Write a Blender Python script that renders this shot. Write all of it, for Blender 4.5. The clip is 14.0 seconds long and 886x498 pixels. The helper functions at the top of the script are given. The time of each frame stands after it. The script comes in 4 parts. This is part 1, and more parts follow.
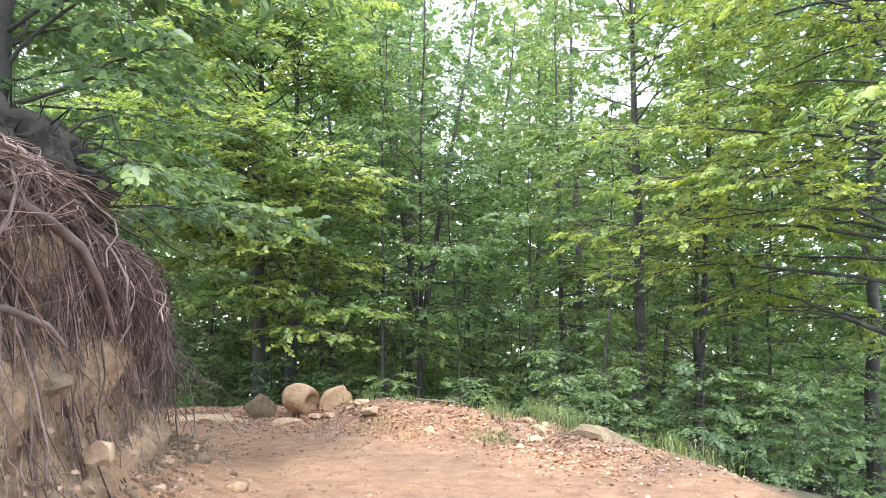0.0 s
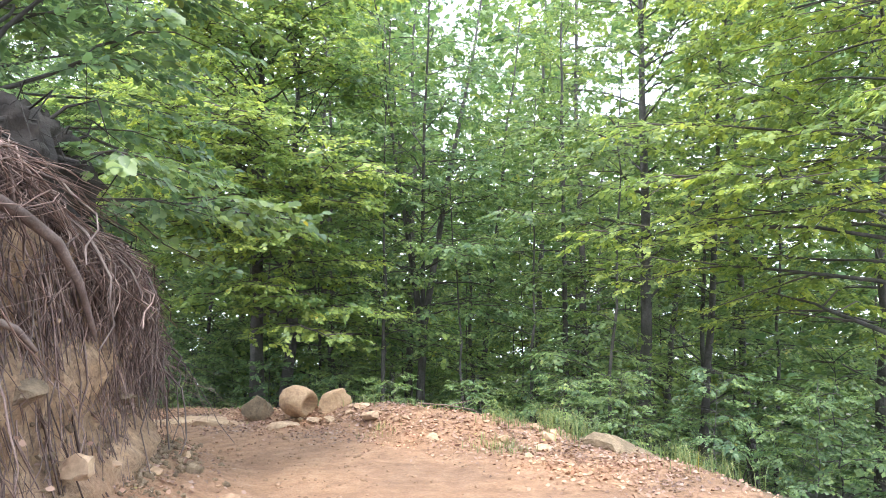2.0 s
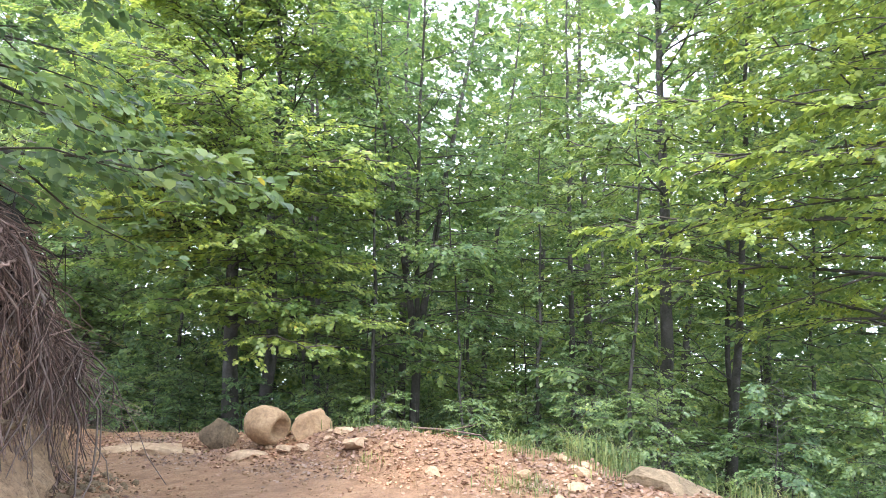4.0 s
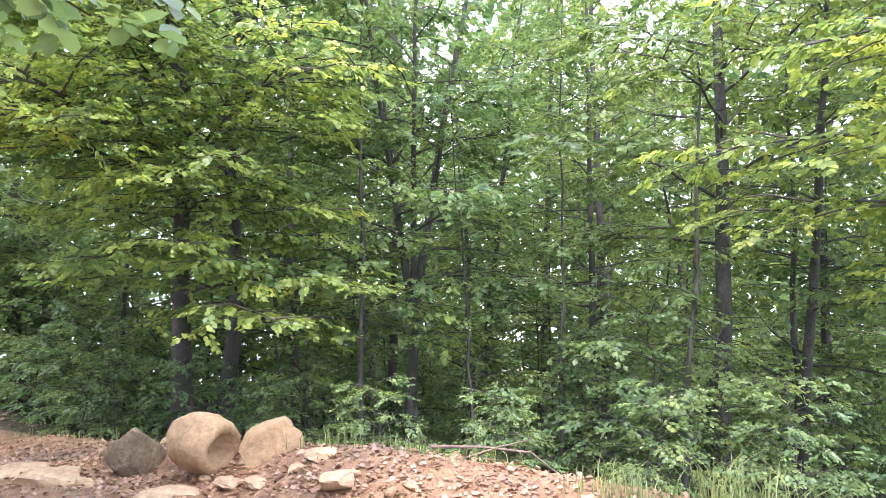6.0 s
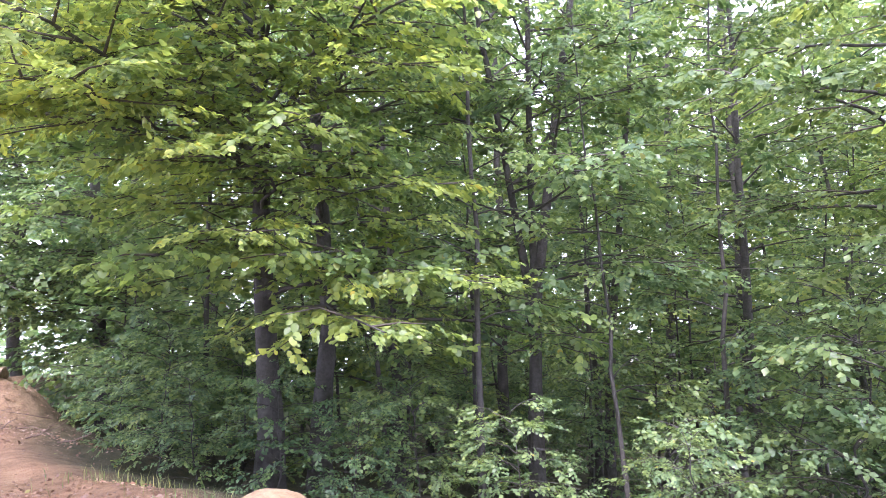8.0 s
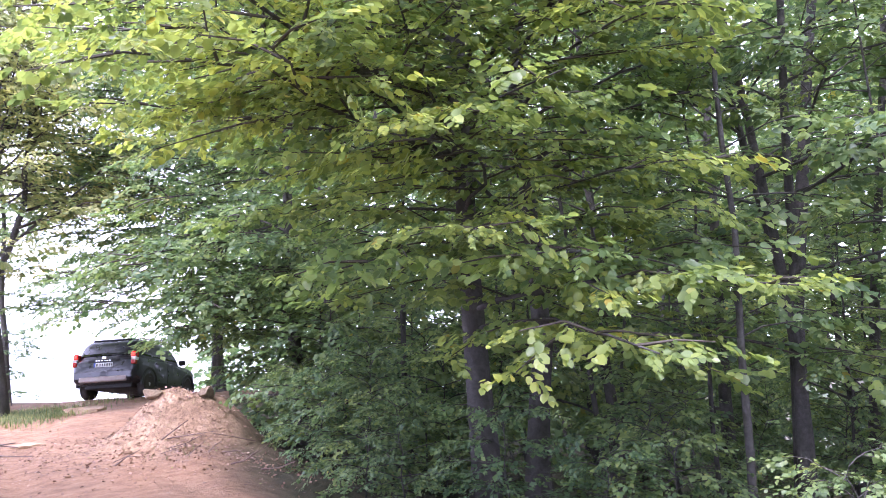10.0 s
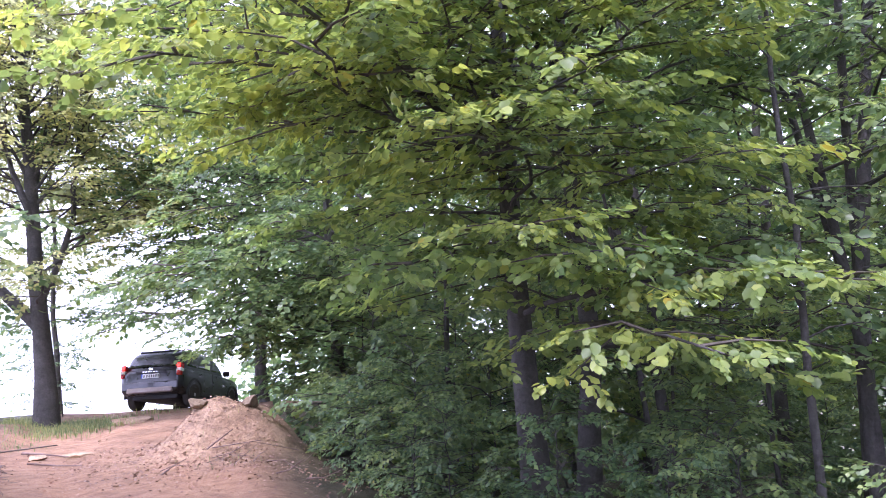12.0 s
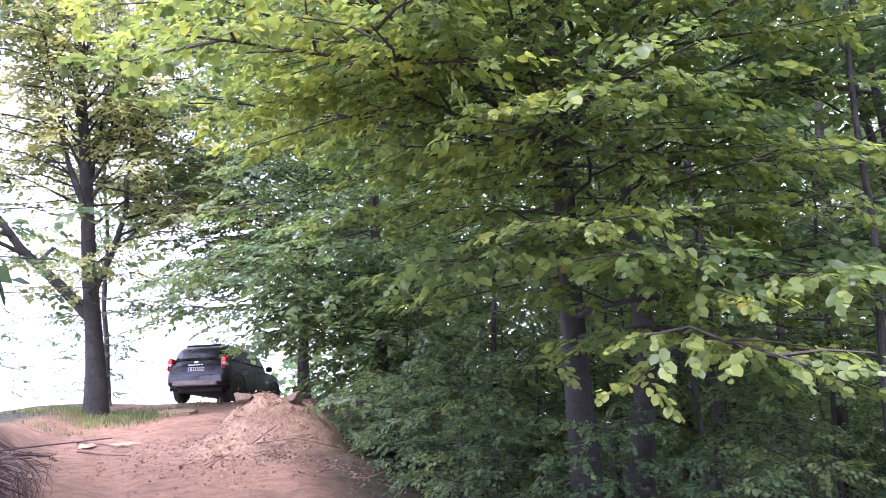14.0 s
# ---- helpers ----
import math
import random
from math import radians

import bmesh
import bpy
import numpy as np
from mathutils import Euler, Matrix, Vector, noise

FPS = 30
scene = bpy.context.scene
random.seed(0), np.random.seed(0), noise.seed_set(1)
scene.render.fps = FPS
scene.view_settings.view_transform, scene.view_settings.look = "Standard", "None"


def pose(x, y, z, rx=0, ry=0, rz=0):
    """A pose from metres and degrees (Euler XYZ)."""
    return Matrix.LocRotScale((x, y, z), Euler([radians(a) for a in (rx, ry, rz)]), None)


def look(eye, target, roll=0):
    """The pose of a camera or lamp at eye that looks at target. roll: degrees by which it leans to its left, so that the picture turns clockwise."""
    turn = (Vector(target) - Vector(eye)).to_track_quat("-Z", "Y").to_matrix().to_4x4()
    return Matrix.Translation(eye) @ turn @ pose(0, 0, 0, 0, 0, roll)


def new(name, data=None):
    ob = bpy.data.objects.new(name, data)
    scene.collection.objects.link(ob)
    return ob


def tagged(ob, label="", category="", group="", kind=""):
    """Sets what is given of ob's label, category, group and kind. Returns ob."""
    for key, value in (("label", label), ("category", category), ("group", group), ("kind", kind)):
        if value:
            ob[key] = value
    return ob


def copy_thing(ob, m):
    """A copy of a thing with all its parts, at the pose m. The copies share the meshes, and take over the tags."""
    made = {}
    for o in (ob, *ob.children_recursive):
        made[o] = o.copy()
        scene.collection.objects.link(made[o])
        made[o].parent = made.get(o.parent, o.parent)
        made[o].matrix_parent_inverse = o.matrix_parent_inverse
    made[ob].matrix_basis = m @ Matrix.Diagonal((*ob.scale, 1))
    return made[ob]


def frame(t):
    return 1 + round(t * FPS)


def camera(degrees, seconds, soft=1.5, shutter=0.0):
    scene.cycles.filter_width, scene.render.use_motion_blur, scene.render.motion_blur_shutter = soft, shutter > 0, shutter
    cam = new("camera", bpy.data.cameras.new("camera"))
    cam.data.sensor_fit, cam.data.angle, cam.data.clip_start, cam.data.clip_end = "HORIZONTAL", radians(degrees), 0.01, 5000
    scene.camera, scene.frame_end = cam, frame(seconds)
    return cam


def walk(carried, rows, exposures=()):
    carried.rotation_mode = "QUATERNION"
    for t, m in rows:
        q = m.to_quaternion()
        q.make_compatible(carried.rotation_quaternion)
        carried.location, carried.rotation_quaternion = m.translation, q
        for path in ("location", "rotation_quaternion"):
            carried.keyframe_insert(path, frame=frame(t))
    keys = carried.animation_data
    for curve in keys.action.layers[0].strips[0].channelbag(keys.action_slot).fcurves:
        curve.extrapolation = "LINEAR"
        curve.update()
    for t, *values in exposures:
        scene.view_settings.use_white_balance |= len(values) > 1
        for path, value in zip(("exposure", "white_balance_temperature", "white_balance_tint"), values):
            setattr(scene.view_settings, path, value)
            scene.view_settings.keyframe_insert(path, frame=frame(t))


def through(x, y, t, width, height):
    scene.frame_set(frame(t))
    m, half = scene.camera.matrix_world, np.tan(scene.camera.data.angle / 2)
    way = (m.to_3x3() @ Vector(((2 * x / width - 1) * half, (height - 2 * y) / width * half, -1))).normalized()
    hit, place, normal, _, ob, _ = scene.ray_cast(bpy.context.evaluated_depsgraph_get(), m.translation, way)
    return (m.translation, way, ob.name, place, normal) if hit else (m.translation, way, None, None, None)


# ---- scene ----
cam = camera(66.3, 14.0, soft=0.65)
# seconds, x, y, z, yaw, pitch, lean to the left
PATH = [
    (0, 0.000, 0.000, 1.250, -0.00, 4.00, -0.00),
    (0.5, -0.006, 0.046, 1.246, -0.00, 4.01, -0.13),
    (1, -0.013, 0.104, 1.246, 0.03, 4.03, -0.03),
    (1.5, -0.039, 0.189, 1.241, -0.08, 4.05, -0.19),
    (2, -0.059, 0.312, 1.273, -0.05, 3.89, 0.54),
    (2.2, -0.082, 0.387, 1.289, -0.17, 3.67, 0.55),
    (4.3, -0.149, 2.181, 1.066, -0.94, 5.61, 0.71),
    (4.5, -0.159, 2.445, 1.073, -1.38, 5.53, 0.62),
    (5, -0.212, 3.113, 1.034, -2.17, 5.30, 0.66),
    (5.5, -0.311, 3.740, 1.002, -2.22, 4.65, 0.51),
    (6, -0.420, 4.389, 1.003, -1.99, 2.63, 0.07),
    (6.5, -0.467, 4.900, 0.974, -0.55, 1.81, -0.87),
    (7, -0.563, 5.406, 0.970, 1.13, 1.65, -1.47),
    (7.5, -0.717, 5.894, 0.994, 2.97, 1.84, -1.63),
    (8, -0.870, 6.308, 0.987, 5.62, 2.21, -1.88),
    (8.5, -1.077, 6.720, 0.973, 9.26, 2.80, -2.45),
    (9, -1.327, 7.051, 0.969, 13.67, 3.35, -3.15),
    (9.2, -1.471, 7.168, 0.985, 15.07, 3.34, -3.10),
    (11.3, -1.841, 7.593, 0.877, 22.92, 5.26, -3.66),
    (11.5, -1.853, 7.612, 0.878, 22.93, 5.28, -3.65),
    (12, -1.866, 7.580, 0.891, 22.84, 5.14, -3.83),
    (12.5, -1.874, 7.595, 0.886, 23.25, 5.24, -3.70),
    (13, -2.042, 7.672, 0.899, 24.15, 5.49, -3.03),
    (13.5, -2.040, 7.666, 0.876, 25.14, 5.41, -2.69),
    (14, -2.044, 7.692, 0.878, 26.11, 5.48, -2.28),
]
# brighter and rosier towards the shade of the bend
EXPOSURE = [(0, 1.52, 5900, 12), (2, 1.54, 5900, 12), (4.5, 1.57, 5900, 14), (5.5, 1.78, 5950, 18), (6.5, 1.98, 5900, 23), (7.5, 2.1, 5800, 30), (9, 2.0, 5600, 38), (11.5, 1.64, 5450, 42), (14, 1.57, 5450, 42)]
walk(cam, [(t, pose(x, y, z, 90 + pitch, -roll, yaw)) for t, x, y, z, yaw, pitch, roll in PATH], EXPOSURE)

# ---- light ----
SUN_ELEVATION, SUN_AZIMUTH = 64.0, 190.0      # azimuth clockwise from +y
world = bpy.data.worlds.new("sky")
scene.world = world
world.use_nodes = True
wn, wl = world.node_tree.nodes, world.node_tree.links
wn.clear()
sky = wn.new("ShaderNodeTexSky")
sky.sky_type = 'NISHITA'
sky.sun_disc = False
sky.sun_elevation = radians(SUN_ELEVATION)
sky.sun_rotation = radians(SUN_AZIMUTH)
sky.air_density, sky.dust_density = 1.0, 4.0
veil = wn.new("ShaderNodeMix")                # thin bright cloud over the blue
veil.data_type = 'RGBA'
veil.inputs[0].default_value = 0.75
wl.new(sky.outputs[0], veil.inputs[6])
veil.inputs[7].default_value = (12.6, 13.1, 14.2, 1)
back = wn.new("ShaderNodeBackground")
back.inputs[1].default_value = 0.15
wl.new(veil.outputs[2], back.inputs[0])
wl.new(back.outputs[0], wn.new("ShaderNodeOutputWorld").inputs[0])

sun = new("sun", bpy.data.lights.new("sun", 'SUN'))
sun.data.energy, sun.data.angle, sun.data.color = 2.2, radians(12), (1.0, 0.95, 0.86)
a, e = radians(SUN_AZIMUTH), radians(SUN_ELEVATION)
sun.matrix_world = look((0, 0, 0), (-math.sin(a) * math.cos(e), -math.cos(a) * math.cos(e), -math.sin(e)))

# ---- materials ----


def nodes_of(name):
    m = bpy.data.materials.new(name)
    m.use_nodes = True
    t = m.node_tree
    bsdf = t.nodes["Principled BSDF"]
    return m, t, bsdf


def node(t, kind, **sets):
    n = t.nodes.new(kind)
    for k, v in sets.items():
        n.inputs[k].default_value = v
    return n


def noise_tex(t, scale, detail=6.0, rough=0.6, dist=0.0):
    coord = t.nodes.new("ShaderNodeTexCoord")
    n = t.nodes.new("ShaderNodeTexNoise")
    n.inputs["Scale"].default_value, n.inputs["Detail"].default_value = scale, detail
    n.inputs["Roughness"].default_value, n.inputs["Distortion"].default_value = rough, dist
    t.links.new(coord.outputs["Object"], n.inputs["Vector"])
    return n


def ramp(t, source, stops):
    r = t.nodes.new("ShaderNodeValToRGB")
    el = r.color_ramp.elements
    while len(el) < len(stops):
        el.new(0.5)
    for s, (p, c) in zip(el, stops):
        s.position, s.color = p, (*c, 1)
    t.links.new(source, r.inputs[0])
    return r.outputs[0]


def mixed(t, factor, a, b, blend='MIX'):
    m = t.nodes.new("ShaderNodeMix")
    m.data_type, m.blend_type = 'RGBA', blend
    for v, i in ((factor, 0), (a, 6), (b, 7)):
        if hasattr(v, "links"):
            t.links.new(v, m.inputs[i])
        else:
            m.inputs[i].default_value = v if i == 0 else (*v, 1)
    return m.outputs[2]


def bumped(t, bsdf, source, strength, distance):
    b = t.nodes.new("ShaderNodeBump")
    b.inputs["Strength"].default_value, b.inputs["Distance"].default_value = strength, distance
    t.links.new(source, b.inputs["Height"])
    t.links.new(b.outputs[0], bsdf.inputs["Normal"])


def rough_stuff(name, stops, scale, fine, roughness, relief, depth=0.01):
    """A mottled solid: two noises for the colour, a fine one for the relief."""
    m, t, bsdf = nodes_of(name)
    big, small = noise_tex(t, scale), noise_tex(t, fine, 8.0, 0.7)
    col = ramp(t, big.outputs[0], stops)
    shade = ramp(t, small.outputs[0], [(0.25, (0.55, 0.55, 0.55)), (0.75, (1.25, 1.25, 1.25))])
    t.links.new(mixed(t, 1.0, col, shade, 'MULTIPLY'), bsdf.inputs["Base Color"])
    bsdf.inputs["Roughness"].default_value = roughness
    bumped(t, bsdf, small.outputs[0], relief, depth)
    return m


def leaf_material(name, dark, mid, light, through, share, gloss=0.52):
    """Leaves: each one its own green, sunlit and dim clumps put into the colour, part of the light passing through."""
    m, t, bsdf = nodes_of(name)
    geo = t.nodes.new("ShaderNodeNewGeometry")
    obj = t.nodes.new("ShaderNodeObjectInfo")
    col = ramp(t, geo.outputs["Random Per Island"], [(0.0, dark), (0.5, mid), (0.985, light), (1.0, (0.26, 0.24, 0.05))])
    tone = ramp(t, obj.outputs["Random"], [(0.0, (0.82, 0.9, 0.95)), (1.0, (1.15, 1.08, 0.9))])
    # clumps of new growth, with sunlit brightness and dim shade put into the tone
    sunlit_growth = ramp(t, noise_tex(t, 0.9, 3, 0.6).outputs[0], [(0.36, (0.68, 0.76, 0.85)), (0.52, (1.0, 1.0, 1.0)), (0.68, (1.34, 1.22, 0.98))])
    col = mixed(t, 1.0, mixed(t, 1.0, col, tone, 'MULTIPLY'), sunlit_growth, 'MULTIPLY')
    t.links.new(col, bsdf.inputs["Base Color"])
    bsdf.inputs["Roughness"].default_value = gloss
    tr = t.nodes.new("ShaderNodeBsdfTranslucent")
    t.links.new(mixed(t, 1.0, col, through, 'MULTIPLY'), tr.inputs[0])
    mx = t.nodes.new("ShaderNodeMixShader")
    mx.inputs[0].default_value = share
    t.links.new(bsdf.outputs[0], mx.inputs[1])
    t.links.new(tr.outputs[0], mx.inputs[2])
    t.links.new(mx.outputs[0], t.nodes["Material Output"].inputs[0])
    return m


# beech green carries the light: lit crowns brighter, wood and understorey shaded darker
LEAF_LIT = leaf_material("beech leaf", (0.115, 0.175, 0.072), (0.205, 0.28, 0.097), (0.31, 0.385, 0.128), (1.8, 1.7, 1.1), 0.50, 0.40)
LEAF_FAR_SHADED = leaf_material("shaded far beech leaf", (0.084, 0.14, 0.062), (0.14, 0.207, 0.083), (0.218, 0.286, 0.11), (1.85, 1.75, 1.22), 0.45, 0.42)
LEAF_SHRUB_SHADED = leaf_material("shaded understorey leaf", (0.08, 0.132, 0.069), (0.135, 0.205, 0.096), (0.21, 0.29, 0.125), (1.75, 1.7, 1.25), 0.44, 0.44)
LEAF_ASH = leaf_material("ash leaf", (0.20, 0.24, 0.10), (0.29, 0.325, 0.135), (0.38, 0.40, 0.18), (1.6, 1.5, 1.2), 0.55)
GRASS = leaf_material("grass blade", (0.10, 0.155, 0.06), (0.175, 0.23, 0.092), (0.31, 0.32, 0.15), (1.5, 1.4, 1.1), 0.35)
LITTER = leaf_material("fallen leaf", (0.17, 0.088, 0.058), (0.30, 0.17, 0.12), (0.45, 0.295, 0.22), (1.0, 1.0, 1.0), 0.1, 0.7)
BARK = rough_stuff("beech bark", [(0.25, (0.045, 0.042, 0.038)), (0.55, (0.085, 0.079, 0.072)), (0.8, (0.155, 0.148, 0.136))], 3.5, 26, 0.9, 1.0, 0.02)
TWIG = rough_stuff("twig bark", [(0.3, (0.05, 0.04, 0.03)), (0.7, (0.10, 0.085, 0.065))], 6, 60, 0.8, 0.4, 0.004)
ROOT = rough_stuff("dry root", [(0.25, (0.10, 0.065, 0.055)), (0.55, (0.20, 0.145, 0.125)), (0.85, (0.36, 0.30, 0.27))], 5, 70, 0.85, 0.5, 0.004)
_t = ROOT.node_tree
_mix = next(n for n in _t.nodes if n.type == 'MIX')
_tone = ramp(_t, _t.nodes.new("ShaderNodeNewGeometry").outputs["Random Per Island"], [(0.0, (0.45, 0.42, 0.4)), (0.6, (1.0, 0.95, 0.92)), (1.0, (1.7, 1.65, 1.6))])
_t.links.new(mixed(_t, 1.0, _mix.outputs[2], _tone, 'MULTIPLY'), _t.nodes["Principled BSDF"].inputs["Base Color"])
ROOT_THICK = rough_stuff("weathered thick root", [(0.25, (0.07, 0.05, 0.042)), (0.55, (0.14, 0.105, 0.09)), (0.85, (0.24, 0.195, 0.17))], 7, 80, 0.88, 0.7, 0.006)
STONE_DARK = rough_stuff("brown weathered stone", [(0.2, (0.11, 0.082, 0.052)), (0.45, (0.20, 0.148, 0.092)), (0.62, (0.27, 0.20, 0.125)), (0.8, (0.36, 0.28, 0.18))], 9.0, 34, 0.92, 1.0, 0.03)
STONE = rough_stuff("sandstone", [(0.2, (0.28, 0.17, 0.10)), (0.5, (0.42, 0.29, 0.18)), (0.8, (0.52, 0.40, 0.27))], 3.0, 22, 0.9, 0.6, 0.02)
STONE_PALE = rough_stuff("pale boulder", [(0.25, (0.25, 0.155, 0.085)), (0.5, (0.36, 0.235, 0.13)), (0.8, (0.46, 0.32, 0.19))], 5.0, 30, 0.9, 0.6, 0.015)
GRIT = rough_stuff("earthy grit", [(0.25, (0.17, 0.10, 0.06)), (0.5, (0.28, 0.175, 0.105)), (0.8, (0.40, 0.27, 0.175))], 2.5, 30, 0.95, 0.6, 0.01)
DARK_WOOD = rough_stuff("rotten stump wood", [(0.25, (0.012, 0.010, 0.008)), (0.6, (0.03, 0.024, 0.019)), (0.85, (0.07, 0.055, 0.043))], 5, 30, 0.9, 0.8, 0.02)


def ground_material():
    """Bare track, cut bank and forest floor, told apart by two mesh attributes."""
    m, t, bsdf = nodes_of("earth")
    fine, mid, big = noise_tex(t, 38, 9, 0.72), noise_tex(t, 6, 6, 0.6), noise_tex(t, 0.9, 4, 0.6)
    track = ramp(t, mid.outputs[0], [(0.28, (0.225, 0.125, 0.07)), (0.5, (0.335, 0.198, 0.115)), (0.75, (0.43, 0.275, 0.168))])
    bank = ramp(t, mid.outputs[0], [(0.25, (0.24, 0.155, 0.095)), (0.5, (0.44, 0.305, 0.19)), (0.75, (0.58, 0.43, 0.285))])
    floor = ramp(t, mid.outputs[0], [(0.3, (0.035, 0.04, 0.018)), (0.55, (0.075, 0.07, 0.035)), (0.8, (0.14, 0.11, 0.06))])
    road_a, bank_a = t.nodes.new("ShaderNodeAttribute"), t.nodes.new("ShaderNodeAttribute")
    road_a.attribute_name, bank_a.attribute_name = "track", "bank"
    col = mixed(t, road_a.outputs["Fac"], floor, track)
    col = mixed(t, bank_a.outputs["Fac"], col, bank)
    patches = ramp(t, big.outputs[0], [(0.3, (0.8, 0.8, 0.82)), (0.7, (1.12, 1.1, 1.06))])
    grain = ramp(t, fine.outputs[0], [(0.25, (0.62, 0.62, 0.62)), (0.75, (1.2, 1.2, 1.2))])
    col = mixed(t, 1.0, mixed(t, 1.0, col, patches, 'MULTIPLY'), grain, 'MULTIPLY')
    t.links.new(col, bsdf.inputs["Base Color"])
    bsdf.inputs["Roughness"].default_value = 0.95
    crumbs = noise_tex(t, 15, 10, 0.78)
    t.links.new(mixed(t, bank_a.outputs["Fac"], col, mixed(t, 1.0, col, ramp(t, crumbs.outputs[0], [(0.36, (0.45, 0.42, 0.4)), (0.5, (1.0, 1.0, 1.0)), (0.66, (1.35, 1.32, 1.25))]), 'MULTIPLY')), bsdf.inputs["Base Color"])
    relief = t.nodes.new("ShaderNodeMath")
    relief.operation = 'MULTIPLY_ADD'
    t.links.new(crumbs.outputs[0], relief.inputs[0])
    t.links.new(bank_a.outputs["Fac"], relief.inputs[1])
    t.links.new(fine.outputs[0], relief.inputs[2])
    bumped(t, bsdf, relief.outputs[0], 0.9, 0.04)
    return m


EARTH = ground_material()


def plain(name, colour, roughness, metallic=0.0, coat=0.0):
    """A made surface with slight dirt."""
    m, t, bsdf = nodes_of(name)
    n = noise_tex(t, 7, 6, 0.65)
    dirt = ramp(t, n.outputs[0], [(0.35, tuple(c * 0.8 for c in colour)), (0.7, tuple(min(1, c * 1.12 + 0.01) for c in colour))])
    t.links.new(dirt, bsdf.inputs["Base Color"])
    r = ramp(t, n.outputs[0], [(0.3, (roughness * 0.8,) * 3), (0.75, (min(1, roughness * 1.35),) * 3)])
    t.links.new(r, bsdf.inputs["Roughness"])
    bsdf.inputs["Metallic"].default_value = metallic
    bsdf.inputs["Coat Weight"].default_value = coat
    return m


# ---- mesh helpers ----


def mesh_of(name, verts, faces, material, smooth=False):
    me = bpy.data.meshes.new(name)
    if isinstance(faces, np.ndarray):
        n, k = faces.shape
        me.vertices.add(len(verts))
        me.vertices.foreach_set("co", np.asarray(verts, np.float32).ravel())
        me.loops.add(n * k)
        me.loops.foreach_set("vertex_index", faces.astype(np.int32).ravel())
        me.polygons.add(n)
        me.polygons.foreach_set("loop_start", np.arange(0, n * k, k, dtype=np.int32))
        me.update(calc_edges=True)
    else:
        me.from_pydata([tuple(v) for v in verts], [], faces)
    if smooth:
        me.polygons.foreach_set("use_smooth", np.ones(len(me.polygons), bool))
    me.materials.append(material)
    return me


def thing(name, label, category, at=(0, 0, 0), turn=0.0, group="", kind="", data=None):
    ob = new(name, data)
    ob.matrix_basis = pose(*at, 0, 0, turn)
    return tagged(ob, label, category, group, kind)


def child(name, data, parent, label=""):
    ob = new(name, data)
    ob.parent = parent
    return tagged(ob, label)


class Tubes:
    """Gathers tapered, bent round bars into one mesh."""

    def __init__(self):
        self.v, self.f, self.n = [], [], 0

    def add(self, path, radii, sides=6):
        path = np.asarray(path, float)
        radii = np.asarray(radii, float)
        tan = np.gradient(path, axis=0)
        tan /= np.linalg.norm(tan, axis=1)[:, None] + 1e-9
        ref = np.where(np.abs(tan[:, 2:3]) > 0.8, [[1.0, 0, 0]], [[0, 0, 1.0]])
        ref = np.broadcast_to(ref[0], tan.shape)
        a = np.cross(tan, ref)
        a /= np.linalg.norm(a, axis=1)[:, None] + 1e-9
        b = np.cross(tan, a)
        ang = np.arange(sides) * 2 * np.pi / sides
        ring = path[:, None] + radii[:, None, None] * (np.cos(ang)[None, :, None] * a[:, None] + np.sin(ang)[None, :, None] * b[:, None])
        m = len(path)
        i, j = np.meshgrid(np.arange(m - 1), np.arange(sides), indexing="ij")
        k = (j + 1) % sides
        quads = np.stack([i * sides + j, (i + 1) * sides + j, (i + 1) * sides + k, i * sides + k], -1).reshape(-1, 4)
        self.v.append(ring.reshape(-1, 3))
        self.f.append(quads + self.n)
        self.n += m * sides

    def mesh(self, name, material):
        return mesh_of(name, np.concatenate(self.v), np.concatenate(self.f), material, True)


class Leaves:
    """Gathers single leaves, each a folded blade, into one mesh."""

    def __init__(self):
        self.p, self.d, self.n, self.l = [], [], [], []

    def add(self, p, d, n, l):
        self.p.append(p), self.d.append(d), self.n.append(n), self.l.append(l)

    def mesh(self, name, material, fine=True, width=0.37):
        p, d, n, l = (np.concatenate(x) for x in (self.p, self.d, self.n, self.l))
        d = d / (np.linalg.norm(d, axis=1)[:, None] + 1e-9)
        s = np.cross(d, n)
        s /= np.linalg.norm(s, axis=1)[:, None] + 1e-9
        n = np.cross(s, d)
        l = l[:, None]
        if fine:
            shape = [(0, 0, 0), (0.27, width * 0.95, 0.06), (0.72, width * 0.88, 0.02), (1, 0, -0.10), (0.72, -width * 0.88, 0.02), (0.27, -width * 0.95, 0.06)]
            face = np.array([[0, 1, 2, 3], [0, 3, 4, 5]])
        else:
            shape = [(0, 0, 0), (0.5, width, 0.05), (1, 0, -0.08), (0.5, -width, 0.05)]
            face = np.array([[0, 1, 2], [0, 2, 3]])
        v = np.stack([p + l * (u * d + w * s + h * n) for u, w, h in shape], 1)
        f = face[None] + (np.arange(len(p)) * len(shape))[:, None, None]
        return mesh_of(name, v.reshape(-1, 3), f.reshape(-1, face.shape[1]), material)


